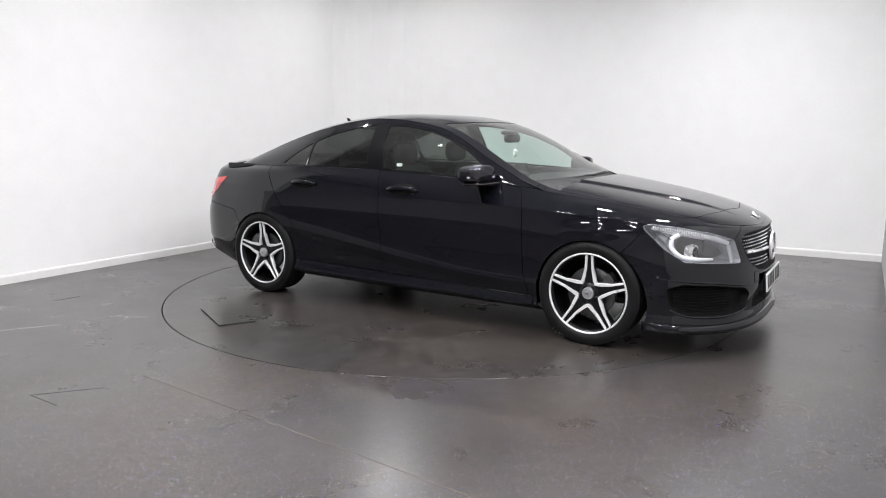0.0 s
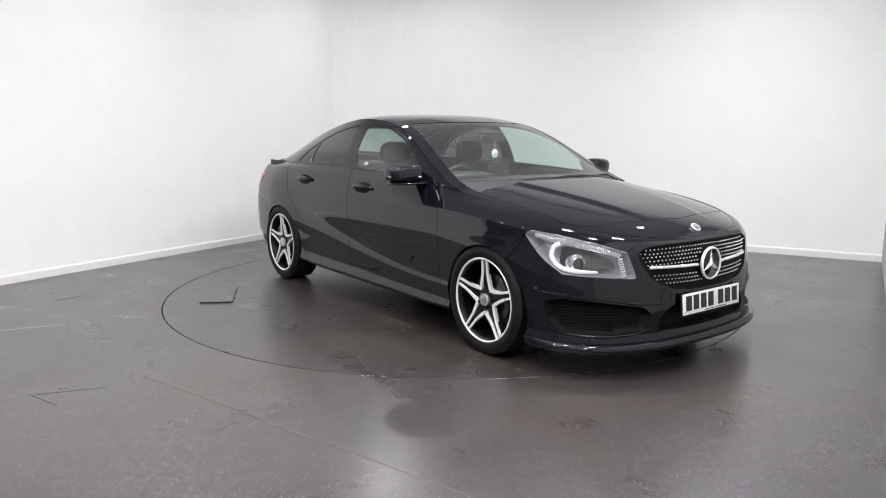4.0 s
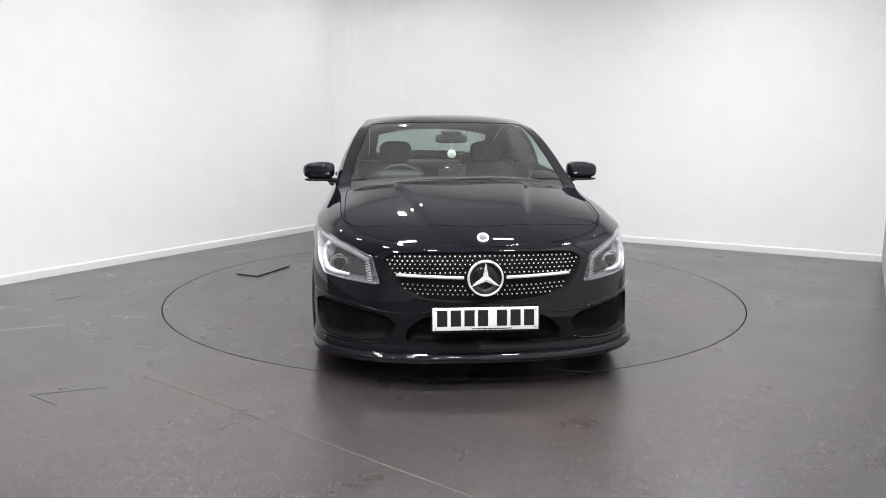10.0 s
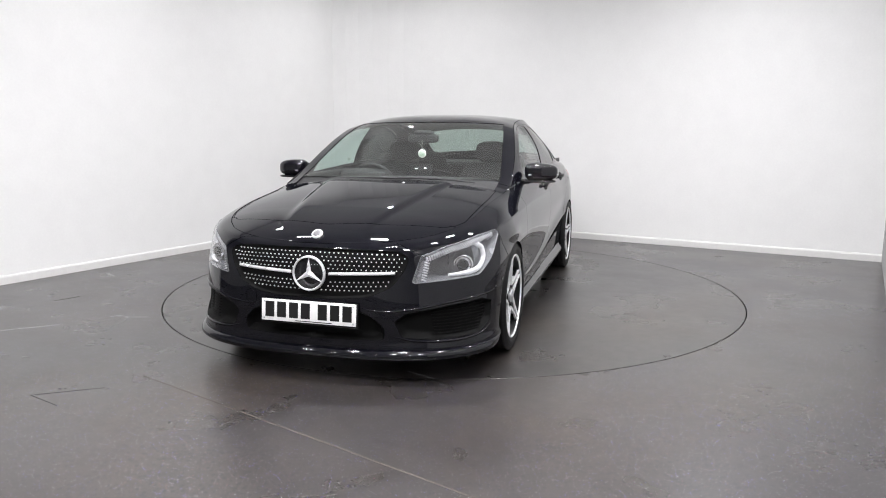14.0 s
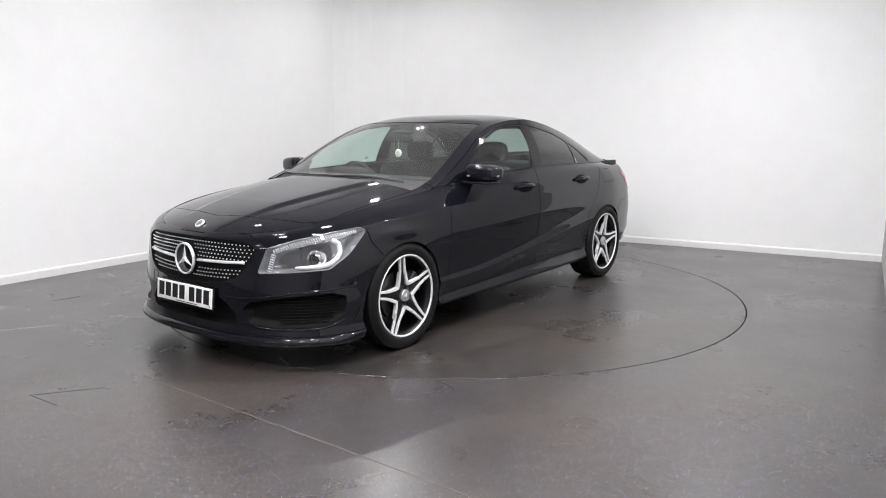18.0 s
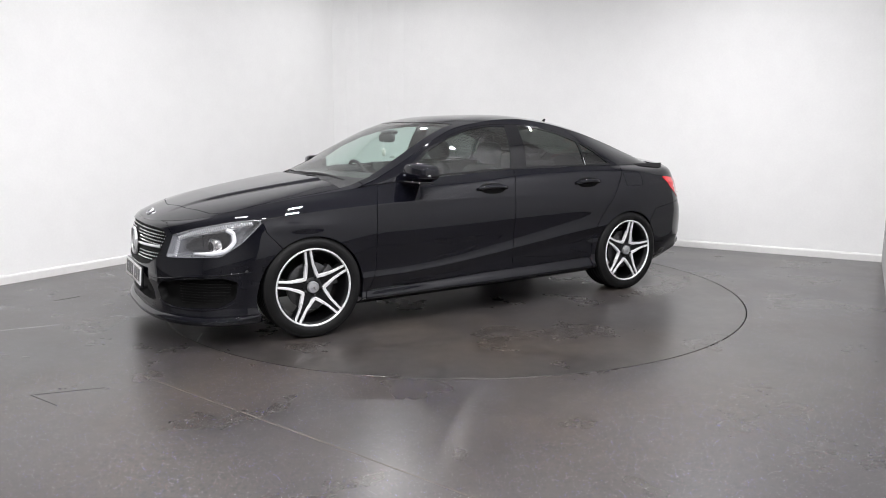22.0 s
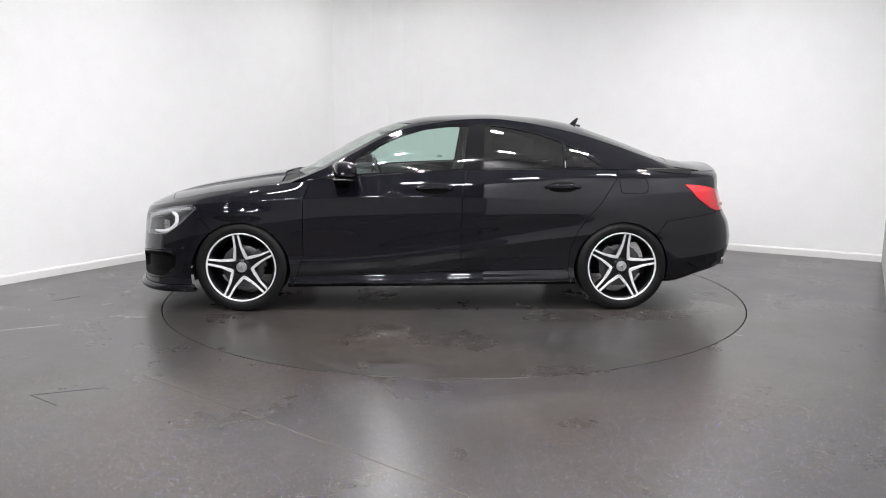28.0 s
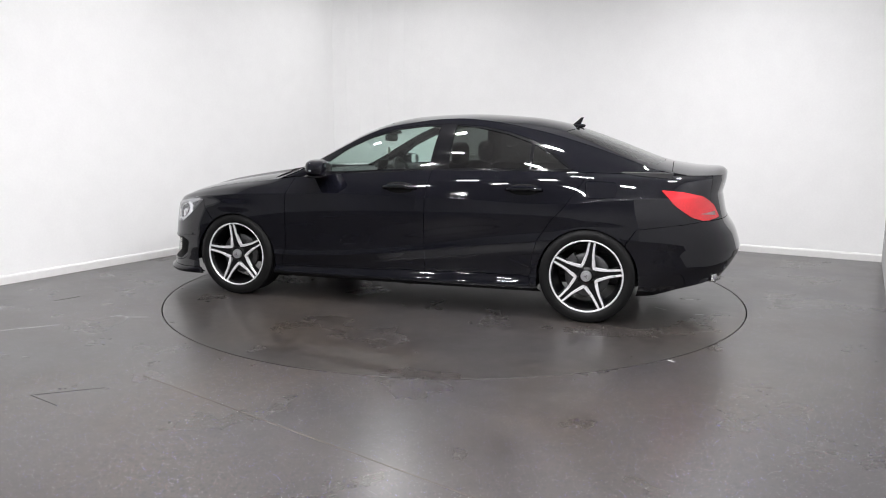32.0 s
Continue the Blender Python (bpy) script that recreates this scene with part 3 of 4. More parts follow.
TAIL_LAMP = rounded([(-1.80, .897), (-1.964, .885), (-2.13, .855), (-2.24, .80), (-2.30, .715), (-2.10, .700), (-2.013, .722), (-1.898, .80)], .012)
FUEL_FLAP = rounded([(-1.317, .943), (-1.512, .940), (-1.527, .89), (-1.513, .838), (-1.332, .836), (-1.325, .89)], .02)
SIDE_REGIONS = [
    ("hole", circle_outline(1.3495, .297, .338)), ("hole", circle_outline(-1.3495, .297, .338)),
    ("headlight", HEADLAMP), ("grille", GRILLE), ("mid_intake", MID_INTAKE), ("side_intake", SIDE_INTAKE), ("tail_light", TAIL_LAMP), ("fuel_flap", FUEL_FLAP),
    ("sill", [(1.05, 0), (.98, .250), (0, .275), (-.96, .294), (-1.05, 0)]),
    ("front_door", [(.97, .2), (.96, .26), (.916, .395), (.911, .6), (.905, .797), (.863, .913), (.84, 1.2), (-.26, 1.2), (-.24, 1.0), (-.208, .829), (-.2, .53), (-.203, .2)]),
    ("rear_door", [(-.203, .2), (-.2, .53), (-.208, .829), (-.24, 1.0), (-.26, 1.2), (-1.36, 1.2), (-1.31, .95), (-1.246, .856), (-1.179, .758), (-1.104, .679), (-1.011, .54), (-.976, .418), (-.969, .2)]),
    ("front_bumper", [(1.40, -.1), (1.47, .5), (1.628, .67), (1.648, .737), (1.70, .753), (1.84, .738), (2.06, .700), (2.215, .660), (2.30, .72), (2.9, .75), (2.9, -.1)]),
    ("rear_bumper", [(-1.55, -.1), (-1.60, .55), (-1.66, .64), (-2.09, .70), (-2.35, .70), (-3.2, .70), (-3.2, -.1)]),
    ("boot_lid", [(-2.20, .70), (-2.22, 1.1), (-3.2, 1.1), (-3.2, .70)]),
]
FRONT_GLASS = rounded([(.60, .968), (.578, 1.040), (.447, 1.132), (.266, 1.216), (.062, 1.277), (-.14, 1.302), (-.262, 1.303), (-.215, 1.006), (0, .999)], .012)
REAR_GLASS = rounded([(-.360, 1.012), (-.378, 1.309), (-.552, 1.290), (-.755, 1.248), (-.93, 1.187), (-.93, 1.016)], .012)
QUARTER_GLASS = rounded([(-.952, 1.018), (-.952, 1.180), (-1.085, 1.105), (-1.200, 1.020)], .012)
CABIN_REGIONS = [
    ("front_glass", FRONT_GLASS), ("rear_glass", REAR_GLASS), ("quarter_glass", QUARTER_GLASS),
    ("window_trim", [(.66, .90), (.62, 1.010), (.60, 1.046), (.455, 1.146), (.268, 1.231), (.062, 1.290), (-.14, 1.314), (-.35, 1.319), (-.555, 1.303), (-.76, 1.264), (-.955, 1.201), (-1.09, 1.128), (-1.235, 1.005), (-1.2, .9)]),
]


def mirrored(half):
    return half + [(x, -y) for x, y in reversed(half) if y > 1e-6]


WINDSCREEN = mirrored([(1.045, 0), (1.03, .25), (.975, .5), (.90, .690), (.62, .647), (.35, .597), (.14, .556), (.21, .42), (.275, .2), (.29, 0)][1:-1])
REAR_WINDOW = mirrored([(-1.17, .3), (-1.13, .47), (-1.17, .495), (-1.45, .515), (-1.70, .530), (-1.75, .50), (-1.80, .3)])
BONNET = mirrored([(2.01, .02), (1.96, .33), (1.885, .60), (1.84, .655), (1.76, .690), (1.6, .700), (1.3, .708), (1.08, .705), (1.09, .5), (1.12, .25)])
TOP_REGIONS = [
    ("windscreen", WINDSCREEN), ("rear_window", REAR_WINDOW), ("bonnet", BONNET),
    ("cowl", mirrored([(1.14, .01), (1.13, .69), (.86, .69)])),
    ("boot_lid", [(-1.86, -.58), (-1.90, -.66), (-2.5, -.68), (-2.5, .68), (-1.90, .66), (-1.86, .58)]),
    ("front_bumper", [(2.5, -.9), (2.5, .9), (1.85, .9), (1.85, -.9)]),
    ("front_wing_l", [(1.85, .5), (1.85, .9), (.95, .9), (.95, .5)]), ("front_wing_r", [(1.85, -.5), (1.85, -.9), (.95, -.9), (.95, -.5)]),
]


# ---- the wheel ----
def wheel_thing(car, x, y, spin, left):
    root = new("wheel")
    root.parent = car
    out = 1 if left else -1
    root.matrix_basis = pose(x, y, .3165, 0, 0, 0 if left else 180) @ pose(0, 0, 0, 0, spin, 0)
    # tyre: sidewall bulge, shoulder, tread with grooves
    side = [(.241, .098), (.249, .107), (.266, .1125), (.282, .114), (.298, .109), (.309, .099)]
    tread = []
    for h in (.085, .050, .015, -.020, -.055, -.090):
        tread += [(.3155, h + .012), (.3165, h), (.3155, h - .008), (.3085, h - .010), (.3085, h - .014)]
    prof = side + tread + [(r, -h) for r, h in reversed(side)] + [(.225, -.09), (.225, .09)]
    part("tyre", lathe(bmesh.new(), prof, 72, close=True), M_RUBBER, root, "black low-profile rubber tyre")
    # rim barrel and polished lip
    rim = part("rim", lathe(bmesh.new(), [(.237, .100), (.228, .094), (.222, .060), (.205, .0), (.205, -.08), (.232, -.095), (.237, -.09)], 64), M_RIMBLACK, root, "gloss black alloy rim barrel")
    part("rim_lip", lathe(bmesh.new(), [(.2335, .086), (.2345, .1025), (.2375, .1075), (.2430, .1080), (.2465, .1040), (.2465, .094), (.240, .088)], 72, close=True), M_ALLOY, rim, "machined silver rim lip")
    for k in range(5):
        a0 = math.radians(72 * k)
        # black core of the double spoke
        bm = bmesh.new()

        def at(r, a, h):
            return (-r * math.cos(a0 + a), h, r * math.sin(a0 + a))
        for w0, w1, r0, r1, hi, lo in ((.36, .16, .045, .228, .078, .050),):
            loop = [at(r0, w0, hi - .004), at(.13, .20, hi + .006), at(r1, w1, hi + .010), at(r1, -w1, hi + .010), at(.13, -.20, hi + .006), at(r0, -w0, hi - .004)]
            top = [bm.verts.new(p) for p in loop]
            bot = [bm.verts.new((p[0], p[1] - .04, p[2])) for p in loop]
            bm.faces.new(top)
            bm.faces.new(bot[::-1])
            for i in range(6):
                bm.faces.new((top[i], bot[i], bot[(i + 1) % 6], top[(i + 1) % 6]))
        bmesh.ops.recalc_face_normals(bm, faces=bm.faces)
        part("spoke_core", bm, M_RIMBLACK, rim, smooth=False)
        # two machined blades that widen into the webs beside the hub
        for s in (1, -1):
            bm = bmesh.new()
            loop = [(.234, .100), (.234, .044), (.150, .088), (.098, .222), (.074, .40), (.062, math.radians(36)), (.084, math.radians(36)), (.094, .51), (.112, .365), (.150, .196), (.190, .138)]
            pts = [at(r, s * a, .101 - .016 * (1 - (r - .06) / .17)) for r, a in loop]
            top = [bm.verts.new(p) for p in pts]
            bot = [bm.verts.new((p[0], p[1] - .022, p[2])) for p in pts]
            bm.faces.new(top)
            bm.faces.new(bot[::-1])
            for i in range(len(top)):
                j = (i + 1) % len(top)
                bm.faces.new((top[i], bot[i], bot[j], top[j]))
            bmesh.ops.recalc_face_normals(bm, faces=bm.faces)
            bmesh.ops.bevel(bm, geom=list(bm.edges), offset=.0016, segments=1, affect="EDGES")
            part("spoke", bm, M_ALLOY, rim, "machined silver spoke face", smooth=False)
        bm = lathe(bmesh.new(), [(0, .090), (.0065, .090), (.0075, .086), (.0075, .07)], 12)
        bmesh.ops.translate(bm, verts=bm.verts, vec=(-.056 * math.cos(a0 + .628), 0, .056 * math.sin(a0 + .628)))
        part("wheel_bolt", bm, M_TRIM, rim)
    part("hub", lathe(bmesh.new(), [(0, .078), (.060, .078), (.064, .070), (.064, .03), (0, .03)], 40), M_RIMBLACK, rim)
    part("hub_cap", lathe(bmesh.new(), [(0, .097), (.021, .0985), (.0240, .0965), (.028, .0985), (.034, .0975), (.0365, .091), (.0365, .07)], 40), M_SILVER, rim, "silver hub cap")
    bm = bmesh.new()
    for k in range(3):
        a = math.radians(90 + 120 * k)
        w = .0042
        p = [(0 + w * math.cos(a + 1.57), w * math.sin(a + 1.57)), (.0195 * math.cos(a), .0195 * math.sin(a)), (w * math.cos(a - 1.57), w * math.sin(a - 1.57))]
        prism(bm, p, .097, .1015, "Y")
    part("hub_emblem", bm, M_CHROME, rim, smooth=False)
    disc = part("brake_disc", lathe(bmesh.new(), [(.05, .035), (.148, .035), (.150, .033), (.150, .012), (.148, .010), (.05, .010)], 64, close=True), M_DISC, root, "brushed steel brake disc")
    bm = lathe(bmesh.new(), [(0, .05), (.068, .05), (.074, .045), (.074, .034)], 40)
    part("disc_hat", bm, M_DISC, disc)
    bm = bmesh.new()
    seg = [(.172 * math.cos(a), .172 * math.sin(a)) for a in np.linspace(-.42, .42, 9)] + [(.112 * math.cos(a), .112 * math.sin(a)) for a in np.linspace(.42, -.42, 9)]
    prism(bm, seg, .0, .068, "Y", .005)
    cal = part("brake_caliper", bm, M_DISC, root, "grey cast brake caliper")
    # the caliper keeps its place whatever the wheel's turn
    cal.matrix_basis = pose(0, 0, 0, 0, -spin, 0) @ pose(0, 0, 0, 0, 205 if x > 0 else -35, 0)
    return root


# ---- the car ----
SENSORS = ((1.75, .455),)


def quad_bar(points, width, height):
    """A flat-sided bar with its width across z, along points that run over the nose."""
    bm = bmesh.new()
    rings = []
    for p in points:
        p = Vector(p)
        rings.append([bm.verts.new(p + Vector((o, 0, w))) for o, w in ((0, -width / 2), (height * .8, -width * .36), (height, 0), (height * .8, width * .36), (0, width / 2))])
    for a, b in zip(rings, rings[1:]):
        for i in range(4):
            bm.faces.new((a[i], a[i + 1], b[i + 1], b[i]))
        bm.faces.new((a[4], a[0], b[0], b[4]))
    bm.faces.new(rings[0])
    bm.faces.new(rings[-1][::-1])
    bmesh.ops.recalc_face_normals(bm, faces=bm.faces)
    return bm


def build_car():
    car = tagged(new("car"), "glossy black four-door coupe with black and silver alloy wheels", "car")
    side, side_uv = side_sheet()
    cabin, cabin_uv = cabin_sheet()
    top, top_uv = top_sheet()
    nose = side[:90]

    def skin(y, z, out=0.0):
        """A point on the front of the body at that y and z."""
        d = (nose[..., 1] - abs(y)) ** 2 + (nose[..., 2] - z) ** 2
        i, j = np.unravel_index(d.argmin(), d.shape)
        i, j = min(max(i, 1), len(nose) - 2), min(max(j, 1), nose.shape[1] - 2)
        p, gi, gj = nose[i, j], (nose[i + 1, j] - nose[i - 1, j]) / 2, (nose[i, j + 1] - nose[i, j - 1]) / 2
        det = gi[1] * gj[2] - gi[2] * gj[1]
        dy, dz = abs(y) - p[1], z - p[2]
        a, b = (dy * gj[2] - dz * gj[1]) / det, (gi[1] * dz - gi[2] * dy) / det
        q = p + gi * a + gj * b
        n = np.cross(gi, gj)
        n /= np.linalg.norm(n)
        q = q + n * out
        s = -1 if y < 0 else 1
        return Vector((q[0], q[1] * s, q[2])), Vector((n[0], n[1] * s, n[2]))

    arc_of = side_uv[:, 0, 0]

    def skin_arc(a, z, out=0.0, s=1):
        """A point of the side sheet at that plan arc and height."""
        c = np.interp(a, arc_of[::-1], np.arange(len(arc_of))[::-1])
        i, t = min(int(c), len(arc_of) - 2), c - min(int(c), len(arc_of) - 2)
        col = side[i] * (1 - t) + side[i + 1] * t
        k = np.array([np.interp(z, col[:, 2], col[:, m]) for m in range(3)])
        nxt, prv = side[min(i + 2, len(side) - 1)], side[max(i - 1, 0)]
        gi = np.array([np.interp(z, nxt[:, 2], nxt[:, m]) - np.interp(z, prv[:, 2], prv[:, m]) for m in range(3)])
        gj = np.array([np.interp(z + .01, col[:, 2], col[:, m]) - np.interp(z - .01, col[:, 2], col[:, m]) for m in range(3)])
        n = np.cross(gi, gj)
        n /= np.linalg.norm(n)
        k = k + n * out
        return Vector((k[0], k[1] * s, k[2])), Vector((n[0], n[1] * s, n[2]))

    shells = Panels()
    g, lab = cut_sheet(side, side_uv, SIDE_REGIONS, lambda m: np.where(m[..., 0] > .5, "front_wing", "rear_wing"))
    both = ("front_bumper", "rear_bumper", "boot_lid", "grille", "mid_intake", "hole")
    shells.add(g, lab, False, lambda s: s if s in both else s + "_l")
    shells.add(g, np.where(lab == "fuel_flap", "rear_wing", lab), True, lambda s: s if s in both else s + "_r")
    g, lab = cut_sheet(cabin, cabin_uv, CABIN_REGIONS, lambda m: np.full(m.shape[:2], "body_frame", "<U24"))
    shells.add(g, lab, False, lambda s: s if s == "body_frame" else s + "_l")
    shells.add(g, lab, True, lambda s: s if s == "body_frame" else s + "_r")
    g, lab = cut_sheet(top, top_uv, TOP_REGIONS, lambda m: np.full(m.shape[:2], "body_frame", "<U24"))
    shells.add(g, lab, False, turn=True)

    words = {"bonnet": "glossy black bonnet with raised creases", "body_frame": "glossy black roof and pillars", "front_bumper": "glossy black front bumper",
             "rear_bumper": "glossy black rear bumper", "boot_lid": "glossy black boot lid"}
    made = {}
    for name in ("bonnet", "body_frame", "front_bumper", "rear_bumper", "boot_lid"):
        v, f, _ = shells.shell(name)
        made[name] = part_np({"body_frame": "roof"}.get(name, name), v, f, M_PAINT, car, words[name], thick=.006)
    v, f, _ = shells.shell("cowl")
    part_np("cowl", v - [0, 0, .012], f, M_TRIM, car, "black plastic cowl under the windscreen", thick=.004)
    for s in "lr":
        for name in ("front_wing", "rear_wing", "front_door", "rear_door", "sill"):
            v, f, _ = shells.shell(f"{name}_{s}")
            made[name, s] = part_np(name, v, f, M_PAINT, car, thick=.006)
        v, f, _ = shells.shell(f"window_trim_{s}", .0005)
        part_np("window_trim", v, f, M_GLOSS, car, "gloss black window surround", thick=.006)
        for name, owner, mat, words_ in (("front_glass", ("front_door", s), M_SIDEGLASS, "green-tinted clear side window"), ("rear_glass", ("rear_door", s), M_PRIVACY, "dark privacy glass side window"),
                                         ("quarter_glass", ("rear_door", s), M_PRIVACY, "dark privacy glass quarter window")):
            v, f, _ = shells.shell(f"{name}_{s}", 0)
            n = shell_normals(v, f)
            ob = part_np(name, v - n * .004, f, mat, made[owner], words_)
            ob.visible_shadow = False
    for s, sg in (("l", 1), ("r", -1)):
        bm = tube(bmesh.new(), [(-.941, sg * (np.interp(z, (1.0025, 1.05, 1.0974, 1.1449, 1.1924), (.79, .7652, .736, .6992, .6542)) + .003), z) for z in np.linspace(1.014, 1.178, 8)], .0032, 8)
        part("divider_bar", bm, M_SILVER, made["rear_door", s], "bright window divider bar")
    v, f, _ = shells.shell("fuel_flap_l", .0010)
    part_np("fuel_flap", v, f, M_PAINT, made["rear_wing", "l"], thick=.004)
    for name, mat, words_ in (("windscreen", M_SCREEN, "clear green-tinted windscreen"), ("rear_window", M_BACKLIGHT, "tinted rear window")):
        v, f, _ = shells.shell(name, 0)
        n = shell_normals(v, f)
        ob = part_np(name, v - n * .003, f, mat, car, words_)
        ob.visible_shadow = False

    # grille: sunken black backing, studs, blade, ring and star
    v, f, rim = shells.shell("grille", 0)
    grille = part_np("grille", sunk(v, f, rim, .015, .010), f, M_GRILLE, car, "black radiator grille with chrome studs", thick=.004)
    bm = bmesh.new()
    tri = [(a, z) for a, z in GRILLE]
    for row in range(10):
        z0 = .676 - .0205 * row
        if .552 < z0 < .592:
            continue
        for k in range(-20, 21):
            y = (k + (.5 if row % 2 else 0)) * .0245
            z = z0 - .006 * (1 if z0 < .57 else 0) + .010 * (y / .45) ** 2 * (1 if z0 < .57 else -.6)
            p, nn = skin(y, z, -.0155)
            arc = np.interp(abs(p.y), nose[:, 52, 1], arc_of[:90])
            if abs(p.y) ** 2 + (z - .567) ** 2 < .098 ** 2 or not inside_polygon(np.array([[[arc, z]]]), rounded([(2.86, .684), (2.44, .680), (2.33, .672), (2.30, .65), (2.33, .585), (2.40, .516), (2.51, .470), (2.86, .455)], .02))[0, 0]:
                continue
            tip = p + nn * .006
            u = Vector((0, 1, 0))
            w = nn.cross(u)
            ring = [bm.verts.new(p + u * .0040 * math.cos(t) + w * .0040 * math.sin(t)) for t in (math.pi * m / 3 for m in range(6))]
            cap = [bm.verts.new(tip + u * .0033 * math.cos(t) + w * .0033 * math.sin(t)) for t in (math.pi * m / 3 for m in range(6))]
            for m in range(6):
                bm.faces.new((ring[m], ring[(m + 1) % 6], cap[(m + 1) % 6], cap[m]))
            bm.faces.new(cap)
    bmesh.ops.recalc_face_normals(bm, faces=bm.faces)
    tagged(part("grille_studs", bm, M_EMBLEM, grille, "rows of small chrome studs", smooth=False), kind="stuff")
    for s in (1, -1):
        pts = [skin(s * y, .566 + .012 * (y / .43), -.010)[0] for y in np.linspace(.105, .435, 14)]
        part("grille_blade", quad_bar(pts, .017, .014), M_EMBLEM, grille, "chrome grille blade")
    star = part("grille_emblem", lathe(bmesh.new(), [(.080, -.004), (.0785, .008), (.083, .0125), (.0885, .008), (.090, -.004)], 64, "X", True), M_EMBLEM, grille, "chrome ring emblem with three points")
    star.matrix_basis = pose(2.222, 0, .567, 0, -2, 0)
    bm = bmesh.new()
    for k in range(3):
        a = math.radians(90 + 120 * k)
        tip, l_, r_ = (.083, a), (.0165, a + math.radians(60)), (.0165, a - math.radians(60))
        P = [(0, .016)] + [(r, t) for r, t in (tip, l_, r_)]
        vs = [bm.verts.new((.014, 0, 0)), *[bm.verts.new((.003, r * math.cos(t), r * math.sin(t))) for r, t in (tip, l_, r_)]]
        bm.faces.new((vs[0], vs[2], vs[1]))
        bm.faces.new((vs[0], vs[1], vs[3]))
    bmesh.ops.recalc_face_normals(bm, faces=bm.faces)
    part("emblem_star", bm, M_EMBLEM, star, smooth=False)
    bm = lathe(bmesh.new(), [(0, .002), (.079, .002), (.079, -.006), (0, -.006)], 48, "X")
    part("emblem_plate", bm, M_GLOSS, star)

    # intakes
    v, f, rim = shells.shell("mid_intake", 0)
    part_np("lower_intake", sunk(v, f, rim, .045, .02), f, M_GRILLE, made["front_bumper"], "black lower air intake", thick=.004)
    for s in "lr":
        v, f, rim = shells.shell(f"side_intake_{s}", 0)
        intake = part_np("side_intake", sunk(v, f, rim, .040, .03), f, M_GRILLE, made["front_bumper"], "black side intake with mesh", thick=.004)
        sg = 1 if s == "l" else -1
        for z in (.268, .284, .300, .316, .332, .348, .364, .380, .396):
            pts = [skin_arc(a, z, -.022, sg)[0] for a in np.linspace(1.87 - .03 * (z > .3), 2.19, 12)]
            part("intake_slat", tube(bmesh.new(), pts, .0022, 6), M_GRILLE, intake)
    for sg in (1, -1):
        for nm, line, r in (("bumper_crease", ((1.70, .452), (1.85, .440), (2.1, .424), (2.33, .394), (2.45, .388), (2.56, .405)), .0075), ("intake_blade", ((1.80, .275), (1.90, .240), (2.1, .230), (2.30, .236), (2.42, .262)), .0085)):
            aa = np.linspace(line[0][0], line[-1][0], 30)
            pts = [skin_arc(a, z, -.002, sg)[0] for a, z in zip(aa, smooth_curve(*line)(aa))]
            part(nm, tube(bmesh.new(), pts, [r * math.sin(math.pi * (k + .6) / 30.2) ** .5 for k in range(30)], 10), M_PAINT, made["front_bumper"], "gloss black bumper blade")
    # splitter blade under the bumper
    for sg in (1, -1):
        bm = bmesh.new()
        rings = []
        for a in np.linspace(1.66, float(arc_of.max()) - .0005, 44):
            grow = min(1, (a - 1.62) / .25)
            ring = []
            for z, o in ((.194, -.004), (.187, .012 * grow), (.172, .032 * grow), (.152, .035 * grow), (.142, .026 * grow), (.142, -.012)):
                p = skin_arc(a, max(z, .168), 0, sg)[0]
                n = skin_arc(a, .2, 0, sg)[1]
                middle = a > float(arc_of.max()) - .001
                n = Vector((1, 0, 0)) if middle else Vector((n.x, n.y, 0)).normalized()
                q = p + n * o
                ring.append(bm.verts.new((q.x, 0 if middle else max(q.y * sg, 0) * sg, z)))
            rings.append(ring)
        for p, q in zip(rings, rings[1:]):
            for i in range(6):
                bm.faces.new((p[i], p[(i + 1) % 6], q[(i + 1) % 6], q[i]))
        bm.faces.new(rings[0])
        bmesh.ops.recalc_face_normals(bm, faces=bm.faces)
        part("front_splitter", bm, M_PAINT, made["front_bumper"], "gloss black splitter blade")
        # square outline of the tow-eye cover, on the driver's side
        if sg < 0:
            ring = [skin(-.345 + u, .425 + w, .0006)[0] for u, w in rounded([(-.032, -.030), (.032, -.030), (.032, .030), (-.032, .030)], .012)]
            part("tow_cover_seam", tube(bmesh.new(), ring, .0012, 6, closed=True), M_GRILLE, made["front_bumper"])
        # round parking sensors
        for a, z in SENSORS:
            p, n = skin_arc(a, z, 0, sg)
            bm = lathe(bmesh.new(), [(0, .0012), (.0085, .0012), (.0092, .0004), (.0092, -.004), (.0125, -.004), (.0125, .0006)], 20)
            ob = part("parking_sensor", bm, M_TRIM, made["front_bumper"], "small round parking sensor")
            ob.matrix_basis = Matrix.Translation(p) @ n.to_track_quat("Y", "Z").to_matrix().to_4x4()
    # number plate with plain bars in place of its characters
    plate = part("number_plate", box(bmesh.new(), (.007, .52, .111), (0, 0, 0), .002), M_PLATE, car, "white number plate with black bars")
    plate.matrix_basis = pose(2.243, 0, .3715, 0, -5, 0)
    part("plate_holder", box(bmesh.new(), (.014, .535, .126), (-.011, 0, -.004), .004), M_GLOSS, plate)
    for k, y in enumerate((-.213, -.147, -.080, -.014, .079, .146, .213)):
        bm = box(bmesh.new(), (.0015, .050, .079), (.0040, y, .004), .0004, segments=1)
        part("plate_bar", bm, M_CHAR, plate, smooth=False)
    for y, z in ((-.245, .043), (.245, .043), (-.245, -.043), (.245, -.043)):
        bm = lathe(bmesh.new(), [(0, .006), (.004, .0055), (.005, .003)], 10, "X")
        bmesh.ops.translate(bm, verts=bm.verts, vec=(0, y, z))
